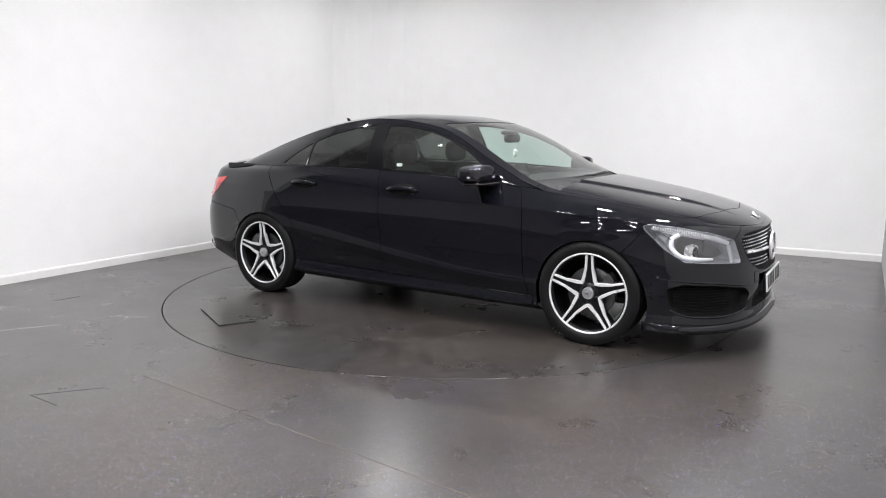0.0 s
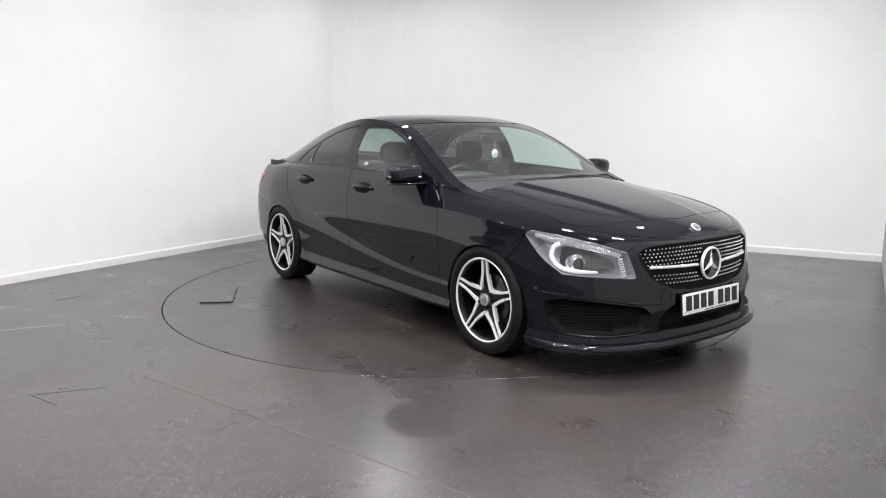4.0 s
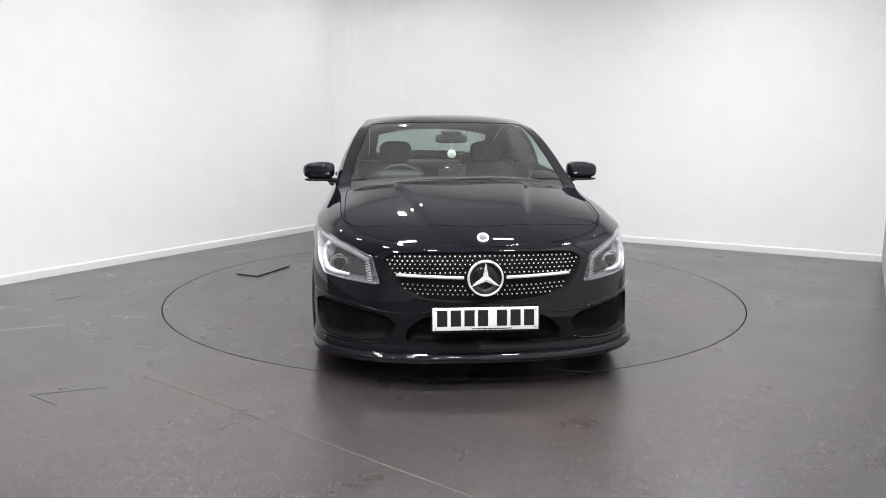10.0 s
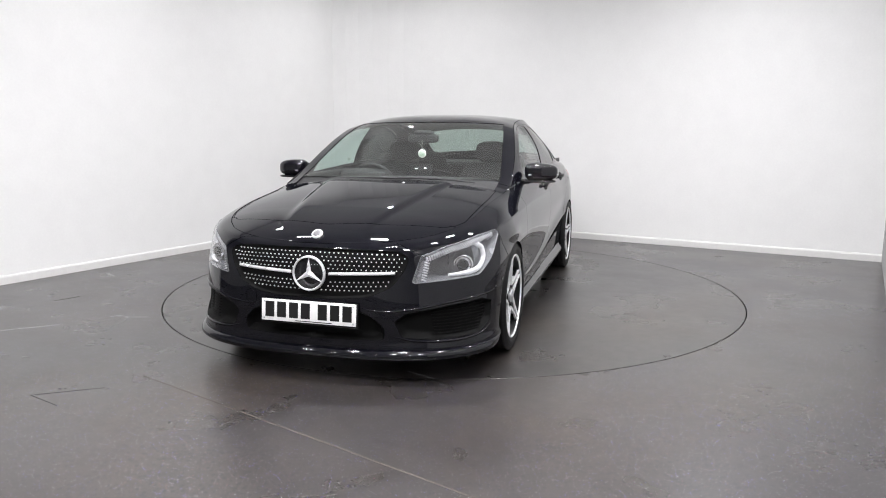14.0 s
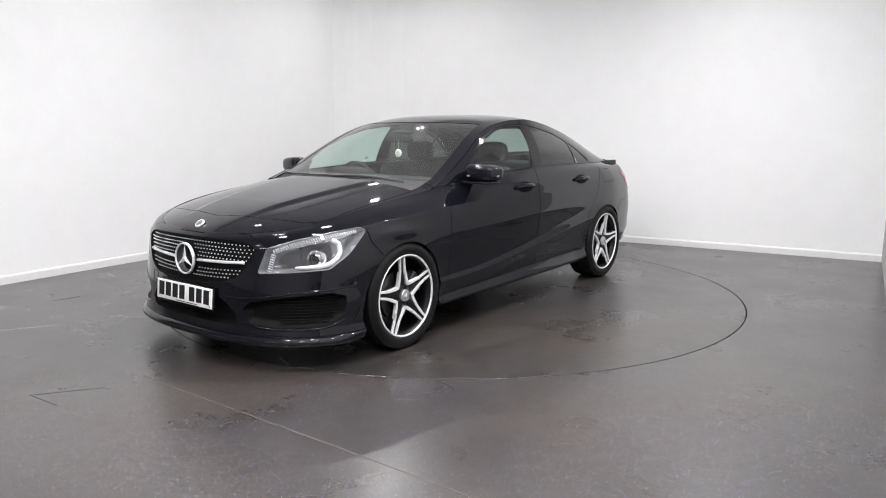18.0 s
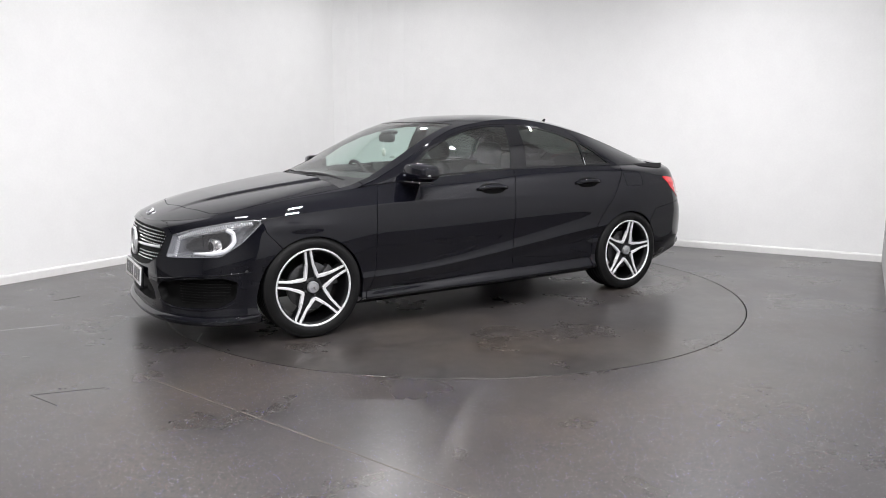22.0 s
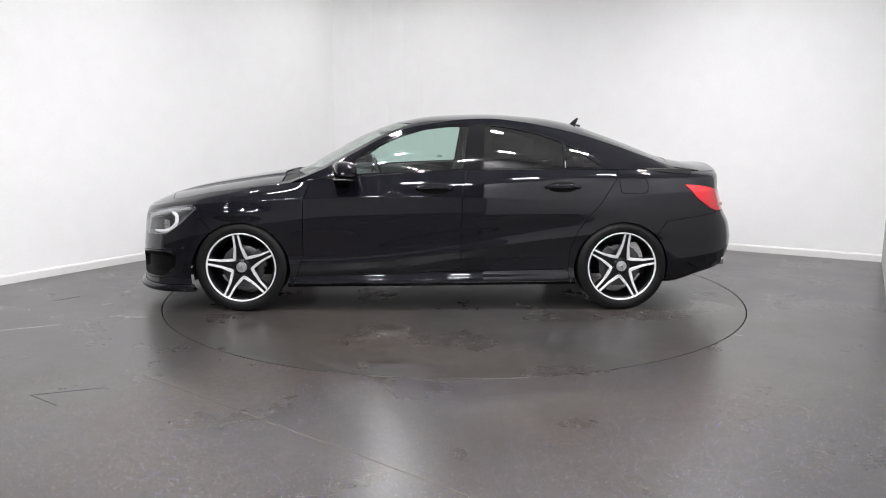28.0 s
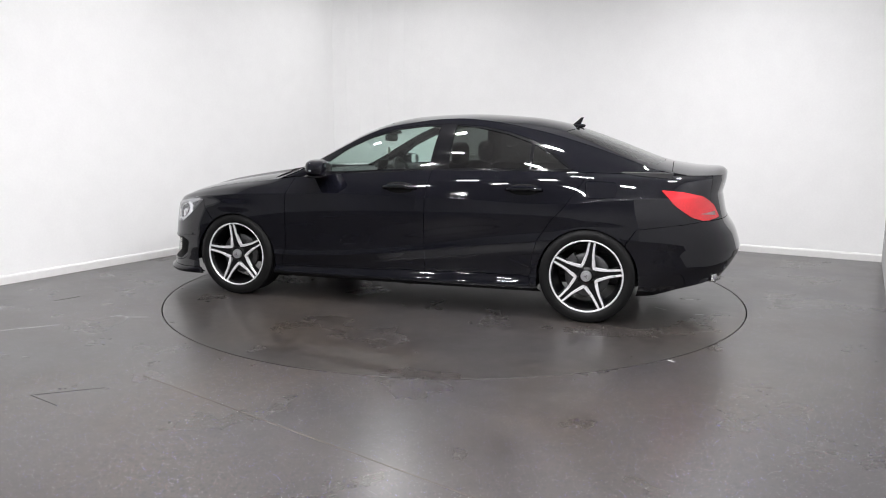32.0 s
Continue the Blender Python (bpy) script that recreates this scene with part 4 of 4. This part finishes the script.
        part("plate_screw", bm, M_SILVER, plate)
    part("plate_line", box(bmesh.new(), (.0012, .20, .004), (.0040, .03, -.048)), M_CHAR, plate, smooth=False)
    # badge above the grille
    bm = lathe(bmesh.new(), [(0, .006), (.018, .006), (.022, .004), (.027, .006), (.0295, .003), (.0295, -.004)], 40, "X")
    badge = part("bonnet_badge", bm, M_EMBLEM, car, "small round silver badge")
    part("badge_centre", lathe(bmesh.new(), [(0, .0075), (.019, .0072), (.0205, .0055)], 32, "X"), M_BEZEL, badge)
    badge.matrix_basis = pose(2.118, 0, .752, 0, -52, 0)

    # headlights
    for s, sg in (("l", 1), ("r", -1)):
        v, f, rim = shells.shell(f"headlight_{s}", 0)
        lamp = part_np("headlight", sunk(v, f, rim, .085, .035), f, M_REFLECTOR, car, "clear headlight with silver housing and projector", thick=.003)
        n = shell_normals(v, f)
        lens = part_np("lens", v + n * .001, f, M_LENS, lamp, "clear glossy lens")
        lens.visible_shadow = False
        p, nn = skin_arc(1.965, .603, -.045, sg)
        aim = Vector((1, .25 * sg, 0)).normalized()
        turn = aim.to_track_quat("Y", "Z").to_matrix().to_4x4()
        bm = lathe(bmesh.new(), [(0, .022), (.018, .019), (.032, .008), (.037, -.004), (.040, -.004), (.046, .006), (.050, .004), (.052, -.03)], 40)
        ob = part("projector", bm, M_CHROME, lamp, "round chrome-ringed projector lens")
        ob.matrix_basis = Matrix.Translation(p) @ turn
        bm = lathe(bmesh.new(), [(0, .0245), (.018, .0215), (.031, .012)], 32)
        ob2 = part("projector_glass", bm, M_GLOSS, lamp, "dark round glass")
        ob2.matrix_basis = Matrix.Translation(p) @ turn
        dark = [(1.86, .690), (2.0, .668), (2.14, .632), (2.19, .585), (2.12, .566), (1.95, .562), (1.86, .60)]
        ring = [skin_arc(a, z, -.060, sg)[0] for a, z in rounded(dark, .03)]
        bm = bmesh.new()
        c = sum(ring, Vector()) / len(ring)
        vs = [bm.verts.new(q) for q in ring]
        cv = bm.verts.new(c)
        for i in range(len(vs)):
            bm.faces.new((vs[i], vs[(i + 1) % len(vs)], cv))
        bmesh.ops.solidify(bm, geom=list(bm.faces), thickness=.01)
        bmesh.ops.recalc_face_normals(bm, faces=bm.faces)
        part("inner_bezel", bm, M_BEZEL, lamp, "dark grey inner bezel")
        # hooked daytime light guide and the upper indicator strip
        hook = [(1.86, .700), (1.822, .672), (1.822, .640), (1.850, .600), (1.90, .572), (1.98, .562), (2.08, .560)]
        hs = [smooth_curve(*[(i, h[k]) for i, h in enumerate(hook)])(np.linspace(0, len(hook) - 1, 34)) for k in (0, 1)]
        pts = [skin_arc(a, z, -.022, sg)[0] for a, z in zip(*hs)]
        part("light_guide", tube(bmesh.new(), pts, [.0135 if i < 26 else .0135 - .008 * (i - 26) / 8 for i in range(34)], 10), M_GUIDE, lamp, "pale hooked light guide")
        strip = smooth_curve((1.70, .737), (1.85, .720), (2.05, .684), (2.19, .640))
        pts = [skin_arc(a, strip(a), -.034, sg)[0] for a in np.linspace(1.70, 2.19, 24)]
        part("indicator_strip", tube(bmesh.new(), pts, .011, 8), M_CHROME, lamp, "clear ribbed indicator strip")
        way = [(a, float(strip(a))) for a in np.linspace(1.71, 2.18, 36)] + [(2.195 + .034 * t, .625 - .085 * t) for t in np.linspace(0, 1, 8)]
        for k, (a, z) in enumerate(way):
            h, w = (.013, 0) if k < 36 else (.004, .020)
            ends = [skin_arc(a - w, z - h, -.016, sg)[0], skin_arc(a + .004, z + h, -.014, sg)[0]]
            part("indicator_rib", tube(bmesh.new(), ends, .0048, 6), M_RIB, lamp)
    # tail lamps
    for s in "lr":
        v, f, rim = shells.shell(f"tail_light_{s}", .0015)
        n = shell_normals(v, f)
        tail = part_np("tail_light", v + n * .003, f, M_RED, car, "red tail light", thick=.012)
        sg = 1 if s == "l" else -1
        bm = bmesh.new()
        grid = [[bm.verts.new(skin_arc(a, .745 + .026 * (t - .5) * (-2.06 - a) / .16, .0105, sg)[0]) for t in (0, .5, 1)] for a in np.linspace(-2.08, -2.22, 8)]
        for p, q in zip(grid, grid[1:]):
            for i in (0, 1):
                bm.faces.new((p[i], q[i], q[i + 1], p[i + 1]))
        bmesh.ops.solidify(bm, geom=list(bm.faces), thickness=.002)
        part("reversing_lamp", bm, M_CLEAR, tail, "clear reversing lamp wedge")
    # wheels
    for x, y, a, left in ((1.3495, .775, 98, True), (-1.3495, .775, 81.5, True), (1.3495, -.775, 89, False), (-1.3495, -.775, 91, False)):
        wheel_thing(car, x, y, a, left)
    # wheel housings and underbody
    for x in (1.3495, -1.3495):
        for sg in (1, -1):
            bm = bmesh.new()
            rings = []
            for a in np.linspace(-.28, math.pi + .28, 40):
                rings.append([bm.verts.new((x + .352 * math.cos(a), sg * h, .312 + .352 * math.sin(a))) for h in (.50, .835)])
            for p, q in zip(rings, rings[1:]):
                bm.faces.new((p[0], p[1], q[1], q[0]))
            bmesh.ops.solidify(bm, geom=list(bm.faces), thickness=-.008)
            part("wheel_housing", bm, M_TRIM, car, "black wheel arch liner")
    bm = box(bmesh.new(), (1.95, 1.60, .05), (0, 0, .205), .01)
    box(bm, (3.5, 1.0, .05), (.08, 0, .215), .01)
    part("underbody", bm, M_TRIM, car, "black underbody tray")
    bm = box(bmesh.new(), (.04, 1.36, .55), (1.0, 0, .55), .01)
    box(bm, (.9, 1.0, .05), (1.55, 0, .6), .01)
    box(bm, (.04, 1.3, .5), (1.93, 0, .45), .01)
    part("bulkhead", bm, M_TRIM, car)
    part("boot_lining", box(bmesh.new(), (.02, 1.50, .58), (-1.74, 0, .64), .004), M_TRIM, car)
    return car, made, skin, skin_arc


CAR, PANEL, skin, skin_arc = build_car()


# ---- details of the car ----
def superblob(bm, size, at, power=3.0, nu=28, nv=16, shear=(0, 0)):
    """A rounded block; shear leans x and z with y."""
    rows = []
    for j in range(nv + 1):
        b = -math.pi / 2 + math.pi * j / nv
        row = []
        for i in range(nu):
            a = 2 * math.pi * i / nu

            def e(v):
                return math.copysign(abs(v) ** (2 / power), v)
            x, y, z = e(math.cos(b)) * e(math.cos(a)), e(math.cos(b)) * e(math.sin(a)), e(math.sin(b))
            row.append(bm.verts.new((at[0] + (x + shear[0] * y) * size[0] / 2, at[1] + y * size[1] / 2, at[2] + (z + shear[1] * y) * size[2] / 2)))
        rows.append(row)
    for p, q in zip(rows, rows[1:]):
        for i in range(nu):
            bm.faces.new((p[i], p[(i + 1) % nu], q[(i + 1) % nu], q[i]))
    bmesh.ops.remove_doubles(bm, verts=bm.verts, dist=1e-6)
    bmesh.ops.recalc_face_normals(bm, faces=bm.faces)
    return bm


def door_mirror(sg, owner):
    bm = superblob(bmesh.new(), (.155, .215, .118), (.605, sg * .915, 1.002), 3.6, 36, 20, (-sg * .30, -sg * .05))
    for v in bm.verts:  # taper towards the outer end
        t = max(0, (abs(v.co.y) - .88) / .15)
        v.co.z = 1.0 + (v.co.z - 1.0) * (1 - .22 * t * t)
    cap = part("mirror", bm, M_PAINT, owner, "gloss black door mirror cap")
    bm = bmesh.new()
    superblob(bm, (.012, .165, .090), (.532, sg * .905, 1.003), 4, 24, 12)
    part("mirror_glass", bm, M_CHROME, cap, "silver mirror glass")
    pts = [(.690 - .30 * (y - .85), sg * y, .985) for y in np.linspace(.84, 1.0, 8)] + [(.60, sg * 1.024, .985)]
    part("mirror_indicator", tube(bmesh.new(), pts, .0055, 8), M_SILVER, cap, "thin silver indicator strip")
    bm = bmesh.new()
    superblob(bm, (.15, .255, .020), (.622, sg * .888, .941), 3.4, 30, 10, (-sg * .25, 0))
    superblob(bm, (.075, .12, .034), (.660, sg * .800, .938), 2.6, 20, 12)
    part("mirror_arm", bm, M_GLOSS, cap, "gloss black mirror foot")
    bm = bmesh.new()
    prism(bm, [(.80, .938), (.60, .965), (.575, 1.03), (.60, 1.045)], 0, .012, "Y")
    for v in bm.verts:
        w = (v.co.z - .94) / .10
        v.co.y = sg * (.785 + v.co.y - .055 * w - .03 * max(0, v.co.x - .6) / .2)
    bmesh.ops.recalc_face_normals(bm, faces=bm.faces)
    part("mirror_sail", bm, M_GLOSS, cap, smooth=False)


def door_handle(sg, x0, x1, z, owner):
    xs = np.linspace(x0, x1, 17)
    pts = []
    for k, x in enumerate(xs):
        t = k / 16
        bow = 1 - (2 * t - 1) ** 4
        p, n = skin_arc(x, z + .008 * math.sin(math.pi * t), .002 + .026 * bow, sg)
        pts.append(p)
    h = part("door_handle", tube(bmesh.new(), pts, [.009 + .009 * math.sin(math.pi * k / 16) ** .5 for k in range(17)], 14), M_PAINT, owner, "gloss black pull handle")
    # flat black ellipse on the door gives the hollow's darkness
    p, n = skin_arc((x0 + x1) / 2, z + .002, -.004, sg)
    bm = superblob(bmesh.new(), (abs(x1 - x0) * .96, .014, .084), (0, 0, 0), 2.2, 36, 14)
    ob = part("handle_recess", bm, M_GRILLE, h, "dark recess behind the handle")
    ob.matrix_basis = Matrix.Translation(p) @ n.to_track_quat("Y", "Z").to_matrix().to_4x4()


def wiper(y0, y1, x0, x1, z0, z1):
    w = new("wiper")
    w.parent = CAR
    tagged(w, "black windscreen wiper")
    n = 12
    pts = [(x0 + (x1 - x0) * t, y0 + (y1 - y0) * t, z0 + (z1 - z0) * t + .012 * math.sin(math.pi * t)) for t in np.linspace(0, 1, n)]
    part("wiper_blade", tube(bmesh.new(), pts, [.004 + .004 * math.sin(math.pi * k / (n - 1)) for k in range(n)], 8, flat=1.4), M_TRIM, w)
    arm = [(x0 + .06 + (x1 - x0) * t * .55, y0 - .02 * (1 if y1 > y0 else -1) + (y1 - y0) * t * .55, z0 - .02 + .032 * t + (z1 - z0) * t * .55) for t in np.linspace(0, 1, 8)]
    part("wiper_arm", tube(bmesh.new(), arm, [.009 - .005 * k / 7 for k in range(8)], 8), M_TRIM, w)
    part("wiper_pivot", superblob(bmesh.new(), (.05, .04, .035), arm[0], 2.5, 16, 10), M_TRIM, w)


def seat(x, y, wide, tall):
    s = new("seat")
    s.parent = CAR
    s.matrix_basis = pose(x, y, .30)
    tagged(s, "dark grey upholstered car seat")
    part("seat_cushion", superblob(bmesh.new(), (.52, wide, .20), (.10, 0, .14), 4), M_SEAT, s)
    bm = superblob(bmesh.new(), (.16, wide, tall), (0, 0, .14 + tall / 2), 4, 30, 20)
    bmesh.ops.rotate(bm, verts=bm.verts, cent=(0, 0, .15), matrix=Matrix.Rotation(radians(-18), 3, "Y"))
    part("seat_back", bm, M_SEAT, s)
    hx, hz = -.005 - math.sin(radians(18)) * (tall + .10), .15 + math.cos(radians(18)) * (tall + .085)
    part("headrest", superblob(bmesh.new(), (.10, min(.26, wide * .6), .17), (hx, 0, hz), 3), M_SEAT, s)


def cabin():
    for y in (.37, -.37):
        seat(-.10, y, .50, .60)
        seat(-.92, y, .56, .48)
    bm = superblob(bmesh.new(), (.62, 1.30, .20), (.74, 0, .855), 5, 30, 14)
    dash = part("dashboard", bm, M_CABIN, CAR, "black dashboard")
    part("instrument_hood", superblob(bmesh.new(), (.22, .36, .09), (.56, -.37, .955), 3), M_CABIN, dash)
    bm = box(bmesh.new(), (.012, .20, .10), (.47, .01, .985), .005, Matrix.Rotation(radians(-12), 4, "Y"))
    part("dash_screen", bm, M_GLOSS, dash, "upright black display")
    wheel = part("steering_wheel", lathe(bmesh.new(), [(.172 + .0145 * math.cos(a), .0145 * math.sin(a)) for a in (2 * math.pi * k / 10 for k in range(10))], 48, "X", True), M_CABIN, CAR, "black leather steering wheel")
    wheel.matrix_basis = pose(.42, -.36, .87, 0, 24, 0)
    bm = superblob(bmesh.new(), (.06, .13, .11), (.02, 0, 0), 2.6)
    for a in (0, math.pi, -math.pi / 2):
        tube(bm, [(.015, .05 * math.cos(a), .05 * math.sin(a)), (.0, .165 * math.cos(a), .165 * math.sin(a))], .016, 8, flat=.6)
    part("wheel_hub", bm, M_CABIN, wheel)
    mir = part("interior_mirror", superblob(bmesh.new(), (.035, .235, .068), (.385, .015, 1.215), 3.6), M_CABIN, CAR, "black interior rear-view mirror")
    part("mirror_stem", tube(bmesh.new(), [(.385, .015, 1.235), (.375, .015, 1.256)], .012, 8), M_CABIN, mir)
    part("sensor_pod", superblob(bmesh.new(), (.11, .15, .034), (.365, .015, 1.256), 3), M_CABIN, mir)
    part("tag_cord", tube(bmesh.new(), [(.413, .015, 1.20), (.413, .015, 1.140)], .0012, 6), M_TAG, mir)
    bm = lathe(bmesh.new(), [(0, .002), (.030, .002), (.031, 0), (.030, -.002), (0, -.002)], 32, "X")
    tag = part("hanging_tag", bm, M_TAG, mir, "white round hanging air freshener card")
    tag.matrix_basis = pose(.413, .015, 1.106, 0, 0, 0)
    bm = bmesh.new()
    for z, w in ((.012, .032), (.003, .040), (-.006, .036), (-.014, .024)):
        box(bm, (.006, w, .0035), (.413, .015, 1.106 + z))
    part("tag_print", bm, M_TAGPRINT, mir, smooth=False)
    part("rear_shelf", superblob(bmesh.new(), (.62, 1.36, .05), (-1.42, 0, .960), 5), M_CABIN, CAR, "black parcel shelf")
    part("rear_bench", superblob(bmesh.new(), (.22, 1.20, .62), (-1.16, 0, .66), 5), M_SEAT, CAR)
    part("cabin_floor", box(bmesh.new(), (2.3, 1.40, .04), (-.15, 0, .30), .01), M_CABIN, CAR)
    bm = superblob(bmesh.new(), (.8, .20, .22), (.15, 0, .50), 4)
    part("centre_console", bm, M_CABIN, CAR)
    for sg in (1, -1):
        part("door_card", superblob(bmesh.new(), (1.02, .10, .58), (.34, sg * .745, .68), 6, 30, 14), M_CABIN, PANEL["front_door", "l" if sg > 0 else "r"], "dark inner door lining")
        part("door_card", superblob(bmesh.new(), (.72, .10, .60), (-.60, sg * .745, .70), 6, 30, 14), M_CABIN, PANEL["rear_door", "l" if sg > 0 else "r"], "dark inner door lining")
        part("quarter_lining", box(bmesh.new(), (.90, .02, .54), (-1.42, sg * .712, .735), .006), M_CABIN, CAR, "dark inner quarter panel lining")
    # headlining follows the roof a little below it
    xs, ys = np.linspace(.16, -1.12, 30), np.linspace(-.86, .86, 21)
    verts, faces = [], []
    for x in xs:
        for y in ys:
            verts.append((x, y * RAIL_Y(x), RAIL_Z(x) + (CENTRE_Z(x) - RAIL_Z(x)) * (1 - abs(y) ** 2.5) - .028))
    for i in range(29):
        for j in range(20):
            a = i * 21 + j
            faces.append((a, a + 1, a + 22, a + 21))
    part_np("headlining", verts, faces, M_LINING, CAR, "grey fabric headlining", thick=.006)


for s_, sg_ in (("l", 1), ("r", -1)):
    door_mirror(sg_, PANEL["front_door", s_])
    door_handle(sg_, .117, -.140, .868, PANEL["front_door", s_])
    door_handle(sg_, -.79, -1.04, .878, PANEL["rear_door", s_])
wiper(-.58, .02, .985, 1.040, .928, .966)
wiper(-.04, .55, 1.050, .985, .966, .945)
cabin()

# small printed label on the driver's window
p_ = [(-.062, .778, 1.026), (-.108, .778, 1.026), (-.108, .767, 1.048), (-.062, .767, 1.048)]
bm_ = bmesh.new()
bm_.faces.new([bm_.verts.new((x, -y - .004, z)) for x, y, z in p_])
bmesh.ops.solidify(bm_, geom=list(bm_.faces), thickness=.001)
part("window_label", bm_, M_TAG, PANEL["front_door", "r"], "small white label on the window", smooth=False)

# roof aerial: foot and fin
bm_ = bmesh.new()
superblob(bm_, (.13, .05, .030), (-1.140, 0, 1.310), 2.4, 24, 10)
fin_ = part("aerial", bm_, M_GLOSS, PANEL["body_frame"], "small black roof aerial fin")
bm_ = bmesh.new()
prism(bm_, [(-1.105, 1.318), (-1.165, 1.318), (-1.188, 1.372), (-1.172, 1.374)], -.007, .007, "Y", .003)
part("aerial_fin", bm_, M_GLOSS, fin_)

# rear end: exhaust trims, boot lettering bars, spoiler lip, diffuser
for sg_ in (1, -1):
    bm_ = bmesh.new()
    ring_o = [(-.075, -.030), (.075, -.030), (.090, .028), (-.090, .028)]
    prism(bm_, rounded(ring_o, .018), -.045, .05, "X", .004)
    ob_ = part("exhaust_trim", bm_, M_CHROME, PANEL["rear_bumper"], "chrome exhaust trim")
    ob_.matrix_basis = pose(-2.140, sg_ * .600, .322, 0, 0, -sg_ * 18)
bm_ = box(bmesh.new(), (.10, .84, .13), (-2.16, 0, .375), .02)
part("rear_diffuser", bm_, M_TRIM, PANEL["rear_bumper"], "black rear diffuser")
for y_ in [.33 + .034 * k for k in range(7)] + [-.40 - .036 * k for k in range(5)]:
    part("boot_lettering", box(bmesh.new(), (.007, .024, .026), (-1.866 - .37 * math.sqrt(1 - (y_ / .70) ** 2), y_, .925), .002), M_EMBLEM, PANEL["boot_lid"], "small chrome lettering bar")
pts_ = [(-1.822 - .372 * math.sqrt(1 - (y / .655) ** 2), y, 1.000 - .020 * (y / .50) ** 2) for y in np.linspace(-.43, .43, 25)]
part("boot_spoiler", tube(bmesh.new(), pts_, [.011 * math.sin(math.pi * (k + .5) / 25) ** .4 for k in range(25)], 8, flat=.7), M_PAINT, PANEL["boot_lid"], "gloss black boot lip spoiler")


# ---- turntable ----
def build_table():
    bm = lathe(bmesh.new(), [(0, 0), (TABLE_R * .5, 0), (TABLE_R - .001, 0), (TABLE_R, -.001), (TABLE_R, -.1), (0, -.1)], 192, "Z")
    me = bpy.data.meshes.new("turntable")
    bm.to_mesh(me)
    bm.free()
    me.materials.append(M_TABLE)
    return tagged(new("turntable", me), "round grey vinyl turntable set flush in the floor", "turntable", kind="structure")


TABLE = build_table()


def groove(name, a, b, width, owner, material, lift=.004, label=""):
    """A thin flat strip from a to b."""
    a, b = Vector((*a, 0)), Vector((*b, 0))
    d = (b - a).normalized() * 1.0
    n = Vector((-d.y, d.x, 0)) * width / 2
    bm = bmesh.new()
    prism(bm, [tuple((a + n).xy), tuple((a - n).xy), tuple((b - n).xy), tuple((b + n).xy)], lift - .003, lift)
    ob = part(name, bm, material, owner, label, smooth=False)
    return ob


M_SCUFF = varied("pale_scuff", (.34, .34, .345), .5, amount=.35, size=120)
M_JOINT = varied("dark_joint", (.012, .012, .012), .8, amount=.3)
M_SEAM = varied("brown_weld_seam", (.095, .082, .070), .5, amount=.35, size=60)
SHIFT = Vector((.1745, -.0879))
hatch = [Vector(p) + SHIFT for p in ((-1.30, -1.54), (-.83, -1.78), (-.71, -1.575), (-1.17, -1.355))]
bm_ = bmesh.new()
prism(bm_, [tuple(p) for p in hatch], 0, .009)
plate_ = part("hatch_edge", bm_, M_JOINT, TABLE, "dark edge of a raised hatch plate", smooth=False)
mid_ = sum(hatch, Vector((0, 0))) / 4
bm_ = bmesh.new()
prism(bm_, [tuple(mid_ + (p - mid_) * .988) for p in hatch], .008, .0105)
part("hatch_plate", bm_, M_TABLE, plate_, "vinyl-covered hatch plate", smooth=False)
for a_, b_, w_ in (((-1.71, -.03), (-1.80, -.08), .012), ((-2.0, -.06), (-2.06, -.07), .010), ((-2.06, .40), (-2.12, .385), .012), ((-2.19, .36), (-2.24, .345), .010),
                   ((1.93, .42), (2.0, .585), .010), ((-1.90, 1.53), (-1.94, 1.56), .014), ((-1.78, .27), (-1.86, .33), .008)):
    groove("scuff", Vector(a_) + SHIFT, Vector(b_) + SHIFT, w_, TABLE, M_SCUFF, .001)


def floor_marks():
    for nm, a, b, w, m, words_ in (
            ("floor_seam", (-1.62, -2.22), (.62, -3.86), .007, M_SEAM, "brown welded seam in the vinyl floor"),
            ("floor_joint", (-2.05, -2.51), (-1.85, -2.64), .003, M_JOINT, "edge of a flush floor hatch"),
            ("floor_joint", (-2.05, -2.51), (-1.74, -2.40), .003, M_JOINT, "edge of a flush floor hatch"),
            ("floor_joint", (-3.0, -.57), (-2.88, -.42), .008, M_JOINT, "dark nick in the floor"),
            ("floor_scuff", (-2.95, -1.41), (-2.60, -1.23), .010, M_SCUFF, "pale scuff on the vinyl floor"),
            ("floor_scuff", (-2.36, -1.02), (-2.30, -.98), .012, M_SCUFF, "pale scuff on the vinyl floor"),
            ("floor_scuff", (-2.25, -1.03), (-2.10, -1.02), .012, M_SCUFF, "pale scuff on the vinyl floor")):
        ob = groove(nm, a, b, w, None, m, .001)
        tagged(ob, words_, "floor mark", kind="structure")


floor_marks()


# ---- movement: the table turns at an even pace and carries the car ----
def heading(t):
    return -31.33 - 5.1307 * t - .02435 * t**2 + 1.1058e-3 * t**3 - 1.2673e-5 * t**4


def motions():
    times = [k * 1.0 for k in range(33)]
    walk(TABLE, [(t, pose(0, 0, 0, 0, 0, heading(t))) for t in times])
    walk(CAR, [(t, pose(0, 0, 0, 0, 0, heading(t)) @ pose(.1745, -.0879, 0)) for t in times])


motions()
